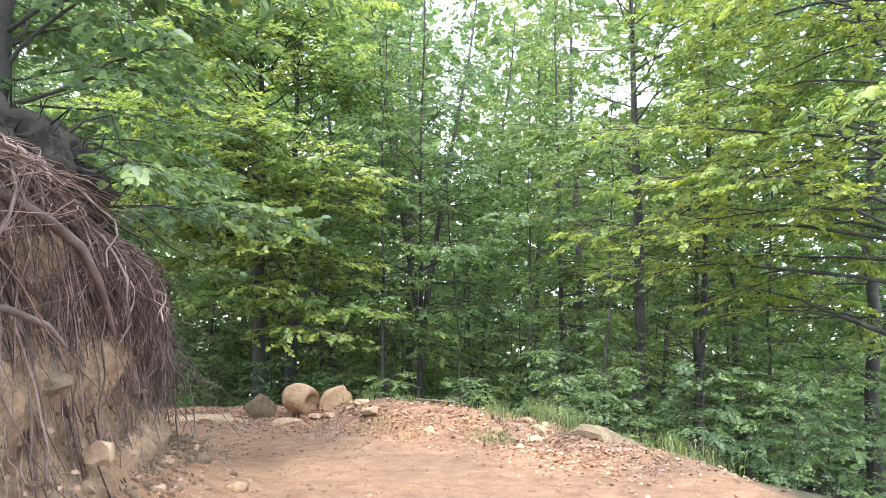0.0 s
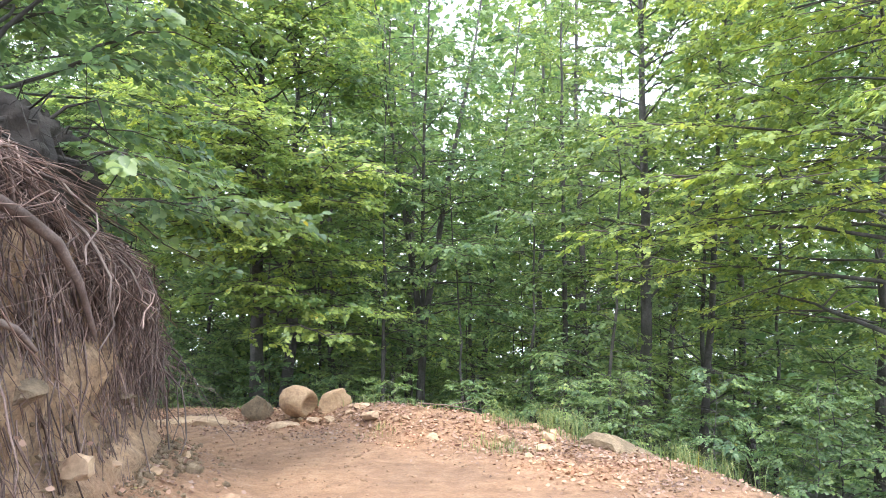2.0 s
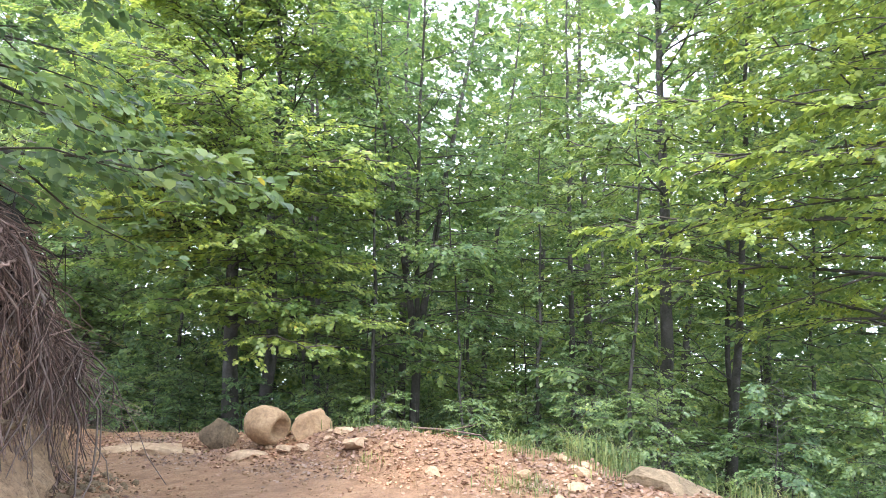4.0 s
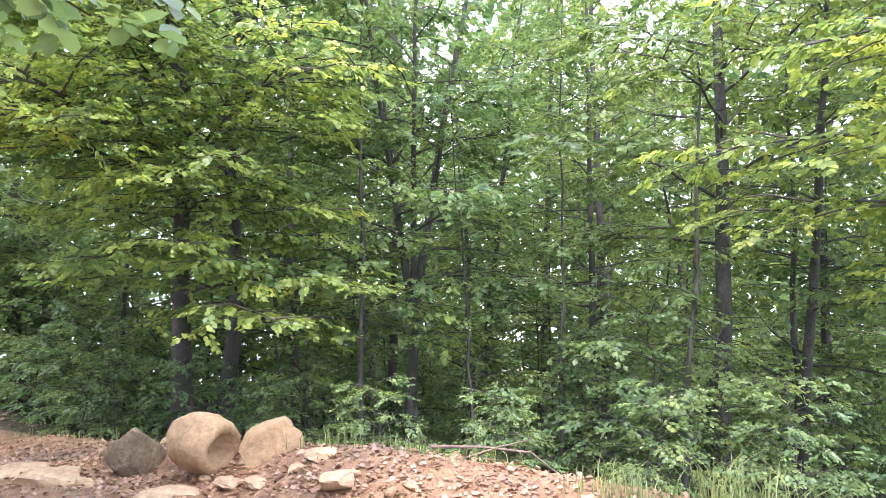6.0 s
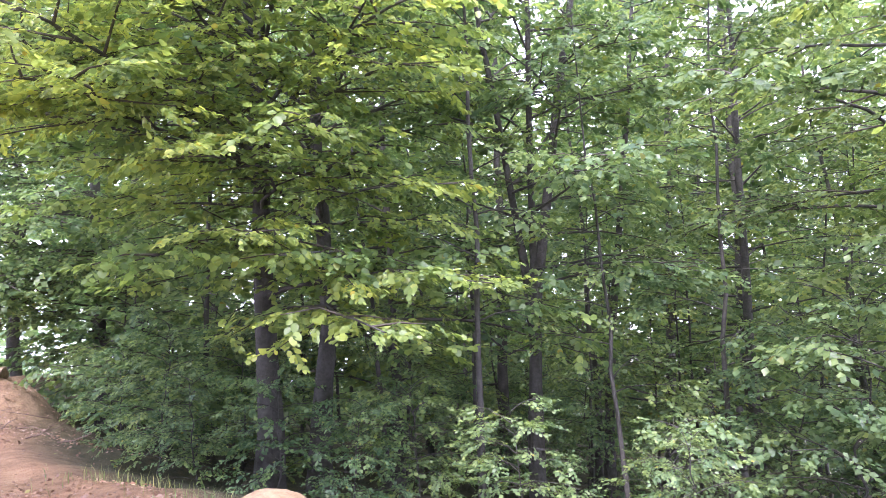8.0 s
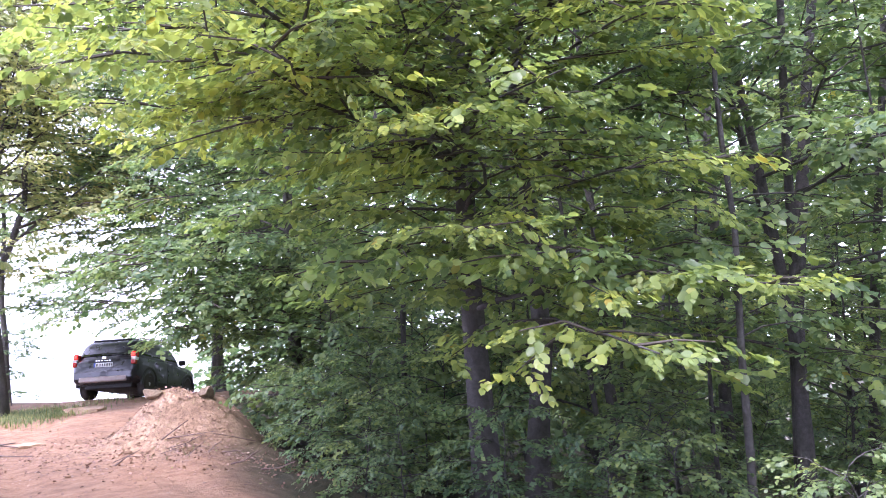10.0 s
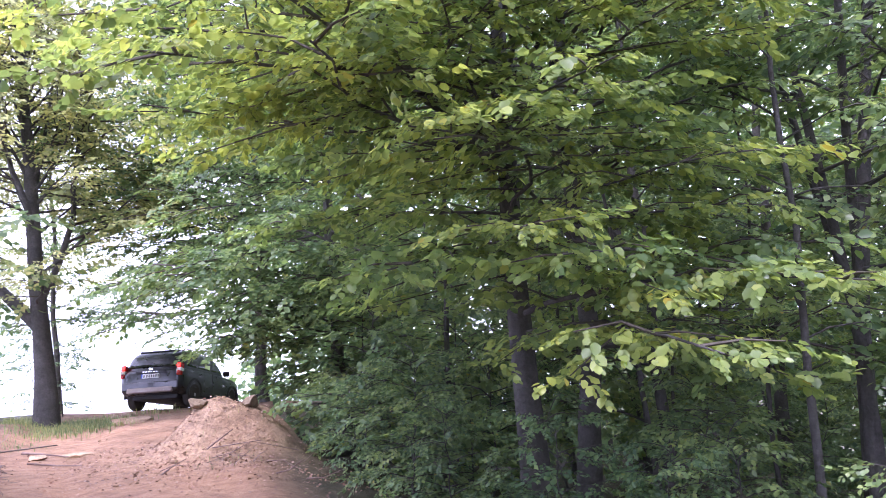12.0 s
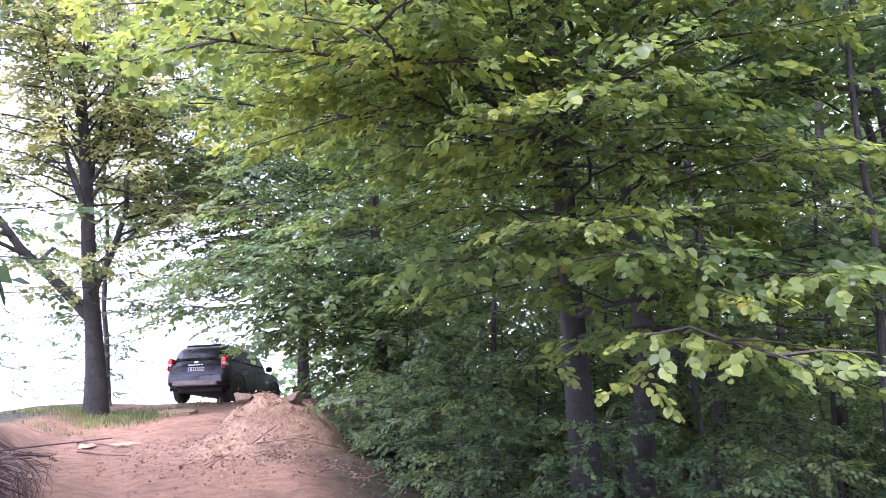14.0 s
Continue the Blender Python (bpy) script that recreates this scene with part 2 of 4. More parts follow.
def fan_set(seed, leaf, length, count, kinds=7):
    """Flat leafy twigs of several shapes: leaf places, headings, normals and lengths, along local x."""
    rng = np.random.default_rng(seed)
    out = []
    for _ in range(kinds):
        v = (np.arange(count) + 0.7) / count
        bend = rng.normal(0, 0.25)
        p = np.stack([v * length, bend * v ** 2 * length * 0.5, -0.10 * v ** 2 * length], 1) + rng.normal(0, leaf * 0.16, (count, 3))
        alt = np.where(np.arange(count) % 2, 1.0, -1.0) * (0.95 - 0.55 * v) + bend * v + rng.normal(0, 0.25, count)
        d = np.stack([np.cos(alt), np.sin(alt), rng.normal(-0.26, 0.22, count)], 1)
        n = np.stack([rng.normal(0.1, 0.4, count), rng.normal(0, 0.4, count), np.ones(count)], 1)
        out.append((p, d, n, leaf * rng.uniform(0.6, 1.15, count) * (0.75 + 0.4 * np.sin(v * 3))))
    return out


class Fans:
    """Gathers leafy twigs: place, heading, pitch, roll, size."""

    def __init__(self, shapes):
        self.shapes, self.rows = shapes, []

    def add(self, p, heading, pitch, roll, size):
        self.rows.append((*p, heading, pitch, roll, size))

    def into(self, leaves, rng):
        rows = np.array(self.rows)
        which = rng.integers(0, len(self.shapes), len(rows))
        for k, (p, d, n, l) in enumerate(self.shapes):
            r = rows[which == k]
            if not len(r):
                continue
            ch, sh, cp, sp, cr, sr = np.cos(r[:, 3]), np.sin(r[:, 3]), np.cos(r[:, 4]), np.sin(r[:, 4]), np.cos(r[:, 5]), np.sin(r[:, 5])
            x = np.stack([ch * cp, sh * cp, sp], 1)
            y0 = np.stack([-sh, ch, np.zeros(len(r))], 1)
            z0 = np.cross(x, y0)
            y = y0 * cr[:, None] + z0 * sr[:, None]
            z = np.cross(x, y)
            m = np.stack([x, y, z], 1)
            pw = np.einsum("ka,nab->nkb", p, m) * r[:, 6][:, None, None] + r[:, None, :3]
            dw = np.einsum("ka,nab->nkb", d, m)
            nw = np.einsum("ka,nab->nkb", n, m)
            leaves.add(pw.reshape(-1, 3), dw.reshape(-1, 3), nw.reshape(-1, 3), (l[None] * r[:, 6:7]).ravel())


def bent(rng, start, heading, rise, length, k=7, wander=0.16, level=0.75, droop=0.25):
    """A limb's line: leaves at an angle, flattens, droops a little at its tip. Gives points and headings."""
    u = np.linspace(0, 1, k)
    head = heading + np.cumsum(rng.normal(0, wander, k))
    slope = rise * (1 - level * u) - droop * u ** 2 + rng.normal(0, 0.06, k)
    step = np.stack([np.cos(head) * np.cos(slope), np.sin(head) * np.cos(slope), np.sin(slope)], 1) * (length / (k - 1))
    pts = np.concatenate([[start], np.asarray(start) + np.cumsum(step[1:], axis=0)])
    return pts, head, u


def leafy_limb(rng, tubes, fine_tubes, fans, start, heading, rise, length, thick, every, spacing, sides=5, droop=0.25, level=0.75):
    """A limb with side shoots, and leafy twigs along them in loose layers."""
    pts, head, u = bent(rng, start, heading, rise, length, 8 if sides == 6 else 5, 0.24, level * rng.uniform(0.5, 1.2), droop)
    tubes.add(pts, thick * (0.85 - 0.75 * u ** 0.8) + 0.003, sides)

    def twigs_on(pts, head, u, long, first):
        n = max(2, int(long * (1 - first) / every))
        for i in range(n + 1):
            s = min(1.0, first + (1 - first) * (i + rng.uniform(0, 0.7)) / n)
            p = [np.interp(s, u, pts[:, c]) for c in range(3)]
            turn = rng.uniform(0.35, 1.05) * (1 if i % 2 else -1) * (1.0 if i < n else 0.2)
            fans.add(p, np.interp(s, u, head) + turn, rng.normal(-0.16, 0.2), rng.normal(0, 0.24), rng.uniform(0.6, 1.3))

    twigs_on(pts, head, u, length, 0.45)
    n = max(2, int(length * 0.78 / spacing))
    for i in range(n):
        s = 0.2 + 0.78 * (i + rng.uniform(0, 0.8)) / n
        base = [np.interp(s, u, pts[:, c]) for c in range(3)]
        sub = length * (1.08 - s) * rng.uniform(0.35, 0.6) + 0.22
        sp, sh, su = bent(rng, base, np.interp(s, u, head) + rng.uniform(0.55, 1.15) * (1 if i % 2 else -1), rise * 0.4 + rng.normal(0.05, 0.32), sub, 3, 0.12, 0.8, droop)
        fine_tubes.add(sp, thick * 0.38 * (1 - 0.8 * su) + 0.002, 3)
        twigs_on(sp, sh, su, sub, 0.15)


def stem_path(rng, height, lean, bend, k=14):
    u = np.linspace(0, 1, k)
    x = lean[0] * u * height + bend * np.cumsum(rng.normal(0, 0.07, k))
    y = lean[1] * u * height + bend * np.cumsum(rng.normal(0, 0.07, k))
    x -= x[0]
    y -= y[0]
    return np.stack([x, y, u * height - 0.6 * (u == 0)], 1), u


NEAR_FANS = fan_set(1, 0.086, 0.36, 14)
BEND_FANS = fan_set(7, 0.074, 0.34, 16)
MID_FANS = fan_set(2, 0.1, 0.46, 15)
SMALL_FANS = fan_set(5, 0.095, 0.44, 14)
FAR_FANS = fan_set(3, 0.155, 0.72, 13)
LOW_FANS = fan_set(6, 0.085, 0.44, 15)
ASH_FANS = fan_set(4, 0.10, 0.5, 11)


def build_tree(name, seed, height, radius, low, limbs, reach, shapes, material, fine=True, lean=(0, 0), stems=1, toward=None, label="", category="tree", group="", every=0.17, spacing=0.32, split_limbs=False, tip=0.3, rise=(0.25, 0.75), droop=0.25, bend=0.8, extra=(), level=0.75, fork_at=0.0, spread=0.10):
    """A tree: bent stems, rising limbs that flatten out, leafy twigs in layers. toward: heading, spread and share that limbs favour."""
    rng = np.random.default_rng(seed)
    tree = thing(name, label, category, group=group)
    leaves, frame_tubes, shoots, fans = Leaves(), Tubes(), Tubes(), Fans(shapes)
    for s in range(stems):
        out = s * 2 * math.pi / stems + rng.uniform(0, 1)
        path, u = stem_path(rng, height * (1 if s == 0 else rng.uniform(0.75, 0.95)), lean, bend)
        if stems > 1:
            away = np.array([math.cos(out), math.sin(out)])
            path[:, :2] += away * (spread * np.maximum(path[:, 2:3] - fork_at, 0) + (0.02 if fork_at else radius * 1.2))
        r = radius * (1 - 0.85 * u ** 0.8) * (1 if s == 0 else 0.72)
        r[0] *= 1.5
        r[1] *= 1.08
        trunk = Tubes()
        trunk.add(path, r, 9)
        child("trunk", trunk.mesh("trunk", BARK), tree)
        n = limbs // stems
        for i in range(n):
            f = (i + rng.uniform(0, 1)) / n
            zf = low + (0.985 - low) * f ** 0.85
            base = np.array([np.interp(zf, u, path[:, c]) for c in range(3)])
            if toward and rng.uniform() < toward[2]:
                head = radians(toward[0] + rng.uniform(-toward[1], toward[1]))
            else:
                head = i * 2.4 + rng.uniform(-0.6, 0.6)
            size = reach * ((1 - f) ** 0.55 * (1 - tip) + tip) * rng.uniform(0.6, 1.12)
            up = rise[0] + (rise[1] - rise[0]) * f + rng.normal(0.05, 0.22)
            tubes = Tubes() if split_limbs else frame_tubes
            leafy_limb(rng, tubes, shoots, fans, base, head, up, size, max(0.008, radius * 0.22 * (1 - 0.65 * f)), every, spacing, 6 if split_limbs else 4, droop, level)
            if split_limbs:
                child("limb", tubes.mesh("limb", BARK), tree)
        for z, head, up, size, thick in (extra if s == 0 else ()):
            base = np.array([np.interp(z / height, u, path[:, c]) for c in range(3)])
            tubes = Tubes()
            leafy_limb(rng, tubes, shoots, fans, base, radians(head), up, size, thick, every, spacing, 6, droop, level)
            child("limb", tubes.mesh("limb", BARK), tree)
    if frame_tubes.v:
        tagged(child("limb_frame", frame_tubes.mesh("limb_frame", BARK), tree), kind="stuff")
    if shapes is not FAR_FANS:
        tagged(child("twig_growth", shoots.mesh("twig_growth", TWIG), tree), kind="stuff")
    fans.into(leaves, rng)
    child("crown", leaves.mesh("crown", material, fine), tree)
    return tree


# ---- ground ----
CENTRE = np.array([(0, -40, 1.0), (0, -12, 0.2), (0, 0, 0.0), (-0.15, 4, -0.10), (-0.9, 6.8, -0.26), (-2.6, 8.7, -0.42), (-5.6, 11.4, -0.72),
                   (-9.2, 14.2, -0.84), (-12.5, 17.6, -0.95), (-15.4, 20.6, -1.25), (-16.7, 22.6, -1.36), (-18.2, 26.0, -2.1), (-18.6, 28.5, -3.6), (-19.5, 33, -6), (-17, 60, -14)])
INNER = np.array([(-1.9, -40), (-1.75, 0), (-1.75, 3.0), (-2.15, 5.4), (-2.9, 7.2), (-3.9, 8.3), (-5.7, 9.7), (-8.5, 12.0), (-12.0, 14.6), (-16.7, 19.3), (-20.5, 24), (-23, 60)])
OUTER = np.array([(2.1, -40), (1.9, 3), (1.75, 6.2), (0.9, 7.7), (-0.8, 8.6), (-2.1, 9.6), (-3.75, 10.85), (-5.95, 12.45), (-8.1, 14.5), (-10.1, 16.8), (-12.6, 20), (-14, 24), (-13.5, 60)])


def along(px, py, line):
    """Nearest distance to a line of points, with its sign (left: plus), and where on it, as a count of corners."""
    best = np.full(px.shape, 1e9)
    sign, place = np.ones(px.shape), np.zeros(px.shape)
    for i in range(len(line) - 1):
        ax, ay = line[i][:2]
        dx, dy = line[i + 1][0] - ax, line[i + 1][1] - ay
        s = np.clip(((px - ax) * dx + (py - ay) * dy) / (dx * dx + dy * dy), 0, 1)
        qx, qy = px - ax - s * dx, py - ay - s * dy
        d = np.hypot(qx, qy)
        near = d < best - 1e-6
        best = np.where(near, d, best)
        sign = np.where(near, np.sign(dx * qy - dy * qx), sign)
        place = np.where(near, i + s, place)
    return best * sign, place


def bumps(x, y, scale, seed):
    """Smooth random relief from a few crossed waves."""
    rng = np.random.default_rng(seed)
    z = np.zeros(np.shape(x))
    for i in range(9):
        a, k, ph = rng.uniform(0, 6.28), rng.uniform(0.6, 1.9) / scale, rng.uniform(0, 6.28)
        z += np.sin(k * (x * math.cos(a) + y * math.sin(a)) + ph) / (1 + i * 0.15)
    return z / 5.0


def ease(v):
    v = np.clip(v, 0, 1)
    return v * v * (3 - 2 * v)


def height_at(x, y):
    x, y = np.asarray(x, float), np.asarray(y, float)
    _, s = along(x, y, CENTRE)
    z = np.interp(s, np.arange(len(CENTRE)), CENTRE[:, 2])
    d_in, s_in = along(x, y, INNER)
    d_out, s_out = along(x, y, OUTER)
    d_out = -d_out
    tall = np.interp(s_in, np.arange(len(INNER)), [1.8, 1.85, 1.8, 1.4, 1.0, 0.9, 0.95, 0.8, 0.3, 0.16, 0.0, 0.0])
    up = np.maximum(d_in, 0)
    z = z + 0.17 * np.minimum(tall, 2) * ease((d_in + 0.75) / 0.85) * (1 + 0.3 * bumps(x, y, 0.3, 4))
    ragged = 1 + 0.22 * bumps(x, y, 0.5, 3)
    z = z + tall * ease(up / (np.interp(s_in, [2, 3, 4, 6], [0.62, 0.55, 0.38, 0.8]) * ragged)) + np.minimum(up, 9) * 0.16 * np.clip(tall * 1.2 - 0.1, 0, 1) - np.maximum(up - 3, 0) * 0.14 * (tall < 0.4)
    berm = np.interp(s_out, range(9), [0.05, 0.03, 0.0, 0.10, 0.30, 0.15, 0.04, 0.0, 0.0]) * np.exp(-((d_out - 0.1) / 0.55) ** 2)
    down = np.maximum(d_out - 0.35, 0)
    z = z + berm - (0.34 * np.minimum(down, 5) + 0.24 * np.clip(down - 5, 0, 30) + 0.1 * np.clip(down - 35, 0, 300))
    rough = 0.02 + 0.10 * ease((np.maximum(d_in, d_out) - 0.1) / 1.2)
    z = z + rough * bumps(x, y, 0.45, 5) + 0.013 * bumps(x, y, 0.12, 6) + 1.0 * rough * bumps(x, y, 3.0, 7)
    z = z + (0.62 * np.exp(-(((x + 8.7) / 0.58) ** 2 + ((y - 15.2) / 0.55) ** 2)) + 0.55 * np.exp(-(((x + 8.15) / 0.6) ** 2 + ((y - 15.75) / 0.55) ** 2))) * (1 + 0.22 * bumps(x, y, 0.2, 8) + 0.16 * bumps(x, y, 0.08, 9))
    # wheel ruts
    d_c, _ = along(x, y, CENTRE)
    for rut in (-0.75, 0.75):
        z = z - 0.035 * np.exp(-((d_c - rut) / 0.17) ** 2)
    return z


def axis_of(parts, far):
    """Grid lines: stretches (from, to, step), then ever wider steps out to the horizon."""
    core = np.concatenate([np.arange(a, b - st / 2, st) for a, b, st in parts] + [[parts[-1][1]]])
    lo = np.cumsum(parts[0][2] * 1.22 ** np.arange(1, 45))
    hi = np.cumsum(parts[-1][2] * 1.22 ** np.arange(1, 45))
    return np.concatenate([core[0] - lo[lo < far][::-1], core, core[-1] + hi[hi < far]])


def build_ground():
    xs = axis_of([(-13, -4.4, 0.12), (-4.4, -1.4, 0.035), (-1.4, 3.5, 0.085)], 700)
    ys = axis_of([(2.0, 6.0, 0.08), (6.0, 9.2, 0.05), (9.2, 18.0, 0.1)], 700)
    gx, gy = np.meshgrid(xs, ys)
    gz = height_at(gx, gy)
    d_in, s_in = along(gx, gy, INNER)
    d_out = -along(gx, gy, OUTER)[0]
    frays = 0.25 * bumps(gx, gy, 0.3, 11)
    track = 1 - ease((d_out + frays - 0.25) / 0.9)
    tall = np.interp(s_in, np.arange(len(INNER)), [1, 1, 1, 1, 1, 1, 1, 0.5, 0, 0, 0, 0])
    bank = ease((d_in + frays * 0.5 + 0.12) / 0.25) * tall * (1 - ease((d_in - 1.25 + frays) / 0.6))
    track = track * (1 - ease((d_in - 0.5 + frays) / 0.8)) * (1 - ease((np.abs(along(gx, gy, CENTRE)[0]) - 4) / 3)) * (1 - ease((gy - 24) / 3))
    # the cut face is broken: ledges and hollows push it in and out
    dzy, dzx = np.gradient(gz, ys, xs)
    steep = np.hypot(dzx, dzy)
    push = ease((steep - 0.7) / 1.5) * (gx > -6.5) * (0.07 * np.sin(gz * 9 + 2 * bumps(gx, gy, 0.5, 21)) + 0.09 * bumps(gx + gz, gy - gz, 0.16, 22) + 0.05 * bumps(gx - 1.3 * gz, gy + gz, 0.06, 23))
    px, py = gx - push * dzx / (steep + 1e-6), gy - push * dzy / (steep + 1e-6)
    nx, ny = len(xs), len(ys)
    i, j = np.meshgrid(np.arange(nx - 1), np.arange(ny - 1))
    f = np.stack([j * nx + i, j * nx + i + 1, (j + 1) * nx + i + 1, (j + 1) * nx + i], -1).reshape(-1, 4)
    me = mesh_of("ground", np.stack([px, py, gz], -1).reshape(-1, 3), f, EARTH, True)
    bank = np.maximum(bank, 0.85 * np.exp(-(((gx + 8.7) / 1.1) ** 2 + ((gy - 15.1) / 1.0) ** 4)))
    for n, v in (("track", track), ("bank", bank)):
        me.attributes.new(n, 'FLOAT', 'POINT').data.foreach_set("value", v.ravel().astype(np.float32))
    return thing("ground", "tan dirt track between cut bank and forest slope", "ground", kind="structure", data=me)


ground = build_ground()
_gx, _gy, _gs = -24.0, -14.0, 0.05
_table = height_at(*np.meshgrid(_gx + _gs * np.arange(681), _gy + _gs * np.arange(901)))


def on_ground(x, y, sink=0.0):
    """A place on the ground, from a table of heights where there is one."""
    u, v = (x - _gx) / _gs, (y - _gy) / _gs
    i, j = int(u), int(v)
    if not (0 <= u < 680 and 0 <= v < 900):
        return (x, y, float(height_at(np.array([x]), np.array([y]))[0]) - sink)
    u, v = u - i, v - j
    z = (_table[j, i] * (1 - u) + _table[j, i + 1] * u) * (1 - v) + (_table[j + 1, i] * (1 - u) + _table[j + 1, i + 1] * u) * v
    return (x, y, float(z) - sink)


# ---- trees ----
BEECH = "beech tree with grey trunk and layered bright green leaves"
FOREST = "forest trees on the slope"
OVER = "spreading beech with low boughs reaching over the track"
# the spreading beeches beside the bend
bend_a = build_tree("beech_tree", 11, 10.5, 0.17, 0.36, 46, 4.4, BEND_FANS, LEAF_LIT, True, (0.0, 0.0), 1, (290, 44, 0.8), OVER, split_limbs=True, every=0.14, spacing=0.3, droop=0.16,
                    extra=((4.3, 206, 0.2, 3.2, 0.035), (4.7, 210, 0.2, 3.6, 0.035), (4.1, 214, 0.22, 3.8, 0.035), (4.0, 236, 0.22, 4.0, 0.035), (2.2, 10, 0.12, 3.4, 0.035), (2.4, 318, 0.12, 3.6, 0.035), (4.6, 218, 0.25, 4.6, 0.04), (4.2, 250, 0.2, 4.6, 0.04),
                           (4.9, 200, 0.2, 3.0, 0.03), (5.4, 198, 0.25, 3.2, 0.03), (5.6, 206, 0.2, 3.6, 0.03), (6.2, 220, 0.2, 4.2, 0.03), (5.4, 260, 0.2, 4.4, 0.03),
                           (2.8, 306, 0.18, 3.2, 0.025), (3.0, 284, 0.14, 3.4, 0.025), (3.3, 302, 0.15, 3.2, 0.025), (3.8, 276, 0.15, 3.6, 0.025), (4.4, 292, 0.15, 3.4, 0.025), (3.5, 285, 0.14, 3.4, 0.025), (2.5, 330, 0.15, 2.8, 0.02)))
bend_a.matrix_basis = pose(*on_ground(-3.95, 14.5))
bend_b = build_tree("beech_tree", 12, 10.0, 0.16, 0.22, 36, 4.4, NEAR_FANS, LEAF_LIT, True, (0.02, -0.02), 1, (290, 80, 0.7), OVER, split_limbs=True, every=0.14,
                    extra=((3.8, 196, 0.2, 3.8, 0.03), (4.4, 190, 0.2, 3.6, 0.03), (4.9, 200, 0.2, 4.0, 0.03), (5.6, 192, 0.2, 3.6, 0.03), (6.4, 190, 0.25, 4.0, 0.03)))
bend_b.matrix_basis = pose(*on_ground(-3.6, 15.5))
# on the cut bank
bank_a = build_tree("beech_tree", 13, 7.5, 0.11, 0.06, 40, 2.8, NEAR_FANS, LEAF_SHRUB_SHADED, True, (-0.06, 0.0), 1, (20, 75, 0.7), "beech on top of the cut bank, boughs over the track", split_limbs=True, every=0.12, tip=0.5)
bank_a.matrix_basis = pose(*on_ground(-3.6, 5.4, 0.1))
bank_b = build_tree("beech_tree", 14, 7.0, 0.11, 0.06, 34, 1.8, NEAR_FANS, LEAF_SHRUB_SHADED, False, (0.0, 0.0), 1, (310, 60, 0.75), "beech on top of the cut bank, boughs over the track", split_limbs=True, every=0.14, tip=0.5)
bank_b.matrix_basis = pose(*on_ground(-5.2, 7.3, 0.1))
bank_c = build_tree("beech_tree", 18, 6.5, 0.08, 0.10, 34, 2.1, NEAR_FANS, LEAF_SHRUB_SHADED, False, (0.02, 0.0), 1, (330, 60, 0.75), "young beech above the cut bank", split_limbs=True, every=0.13, tip=0.5)
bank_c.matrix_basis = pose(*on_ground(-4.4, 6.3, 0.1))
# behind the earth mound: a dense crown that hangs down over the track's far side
mound_beech = build_tree("beech_tree", 19, 11.5, 0.15, 0.2, 70, 3.9, SMALL_FANS, LEAF_FAR_SHADED, False, (-0.01, 0.0), 1, (215, 75, 0.7), "dense dark green beech behind the earth mound", split_limbs=True, every=0.16, spacing=0.3, droop=0.35,
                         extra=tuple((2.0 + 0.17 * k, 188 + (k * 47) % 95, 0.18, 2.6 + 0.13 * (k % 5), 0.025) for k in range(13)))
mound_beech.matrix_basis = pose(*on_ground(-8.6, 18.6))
# beside the slope on the other side
side_a = build_tree("beech_tree", 15, 11.5, 0.15, 0.3, 52, 4.4, BEND_FANS, LEAF_LIT, True, (0, 0.02), 1, (150, 75, 0.75), "beech on the slope with long boughs towards the track", split_limbs=True, every=0.14,
                    extra=((2.5, 160, 0.34, 4.6, 0.05), (3.3, 150, 0.3, 4.8, 0.045), (4.3, 170, 0.28, 4.0, 0.04), (5.2, 158, 0.3, 4.4, 0.04), (6.3, 166, 0.3, 4.2, 0.035), (7.2, 150, 0.3, 4.4, 0.03), (3.9, 132, 0.3, 4.8, 0.04)))
side_a.matrix_basis = pose(*on_ground(6.4, 8.7))
side_b = build_tree("beech_tree", 16, 13.5, 0.16, 0.26, 44, 4.0, BEND_FANS, LEAF_FAR_SHADED, True, (0, 0), 1, (215, 90, 0.6), "straight dark beech trunk with layered boughs", split_limbs=True, bend=0.3, every=0.14)
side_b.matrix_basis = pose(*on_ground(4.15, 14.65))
side_c = build_tree("beech_tree", 17, 14.0, 0.11, 0.2, 40, 3.0, SMALL_FANS, LEAF_FAR_SHADED, False, (0, 0), 1, None, "slender young beech with layered bright leaves", split_limbs=True, every=0.16, bend=0.3)
side_c.matrix_basis = pose(*on_ground(3.35, 18.7))

# kinds that repeat over the slope
fork = build_tree("beech_tree", 21, 13.5, 0.12, 0.3, 84, 3.0, MID_FANS, LEAF_FAR_SHADED, False, (0, 0), 4, None, "beech whose trunk forks into several spreading stems", group=FOREST, every=0.2, spacing=0.34, bend=0.35, fork_at=2.9, spread=0.24)
fork.matrix_basis = pose(*on_ground(-0.55, 16.5))
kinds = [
    build_tree("beech_tree", 22, 14.0, 0.13, 0.12, 50, 3.3, MID_FANS, LEAF_FAR_SHADED, False, (0.01, 0), 1, None, BEECH, group=FOREST, every=0.24, spacing=0.4),
    build_tree("beech_tree", 23, 12.5, 0.11, 0.10, 48, 3.1, MID_FANS, LEAF_FAR_SHADED, False, (0, 0.02), 2, None, BEECH, group=FOREST, every=0.24, spacing=0.4),
    build_tree("beech_tree", 24, 16.0, 0.15, 0.10, 48, 3.8, FAR_FANS, LEAF_FAR_SHADED, False, (-0.02, 0), 1, None, BEECH, group=FOREST, every=0.43, spacing=0.56),
    build_tree("beech_tree", 25, 14.0, 0.12, 0.08, 46, 3.6, FAR_FANS, LEAF_FAR_SHADED, False, (0.02, -0.01), 1, None, BEECH, group=FOREST, every=0.43, spacing=0.56),
]
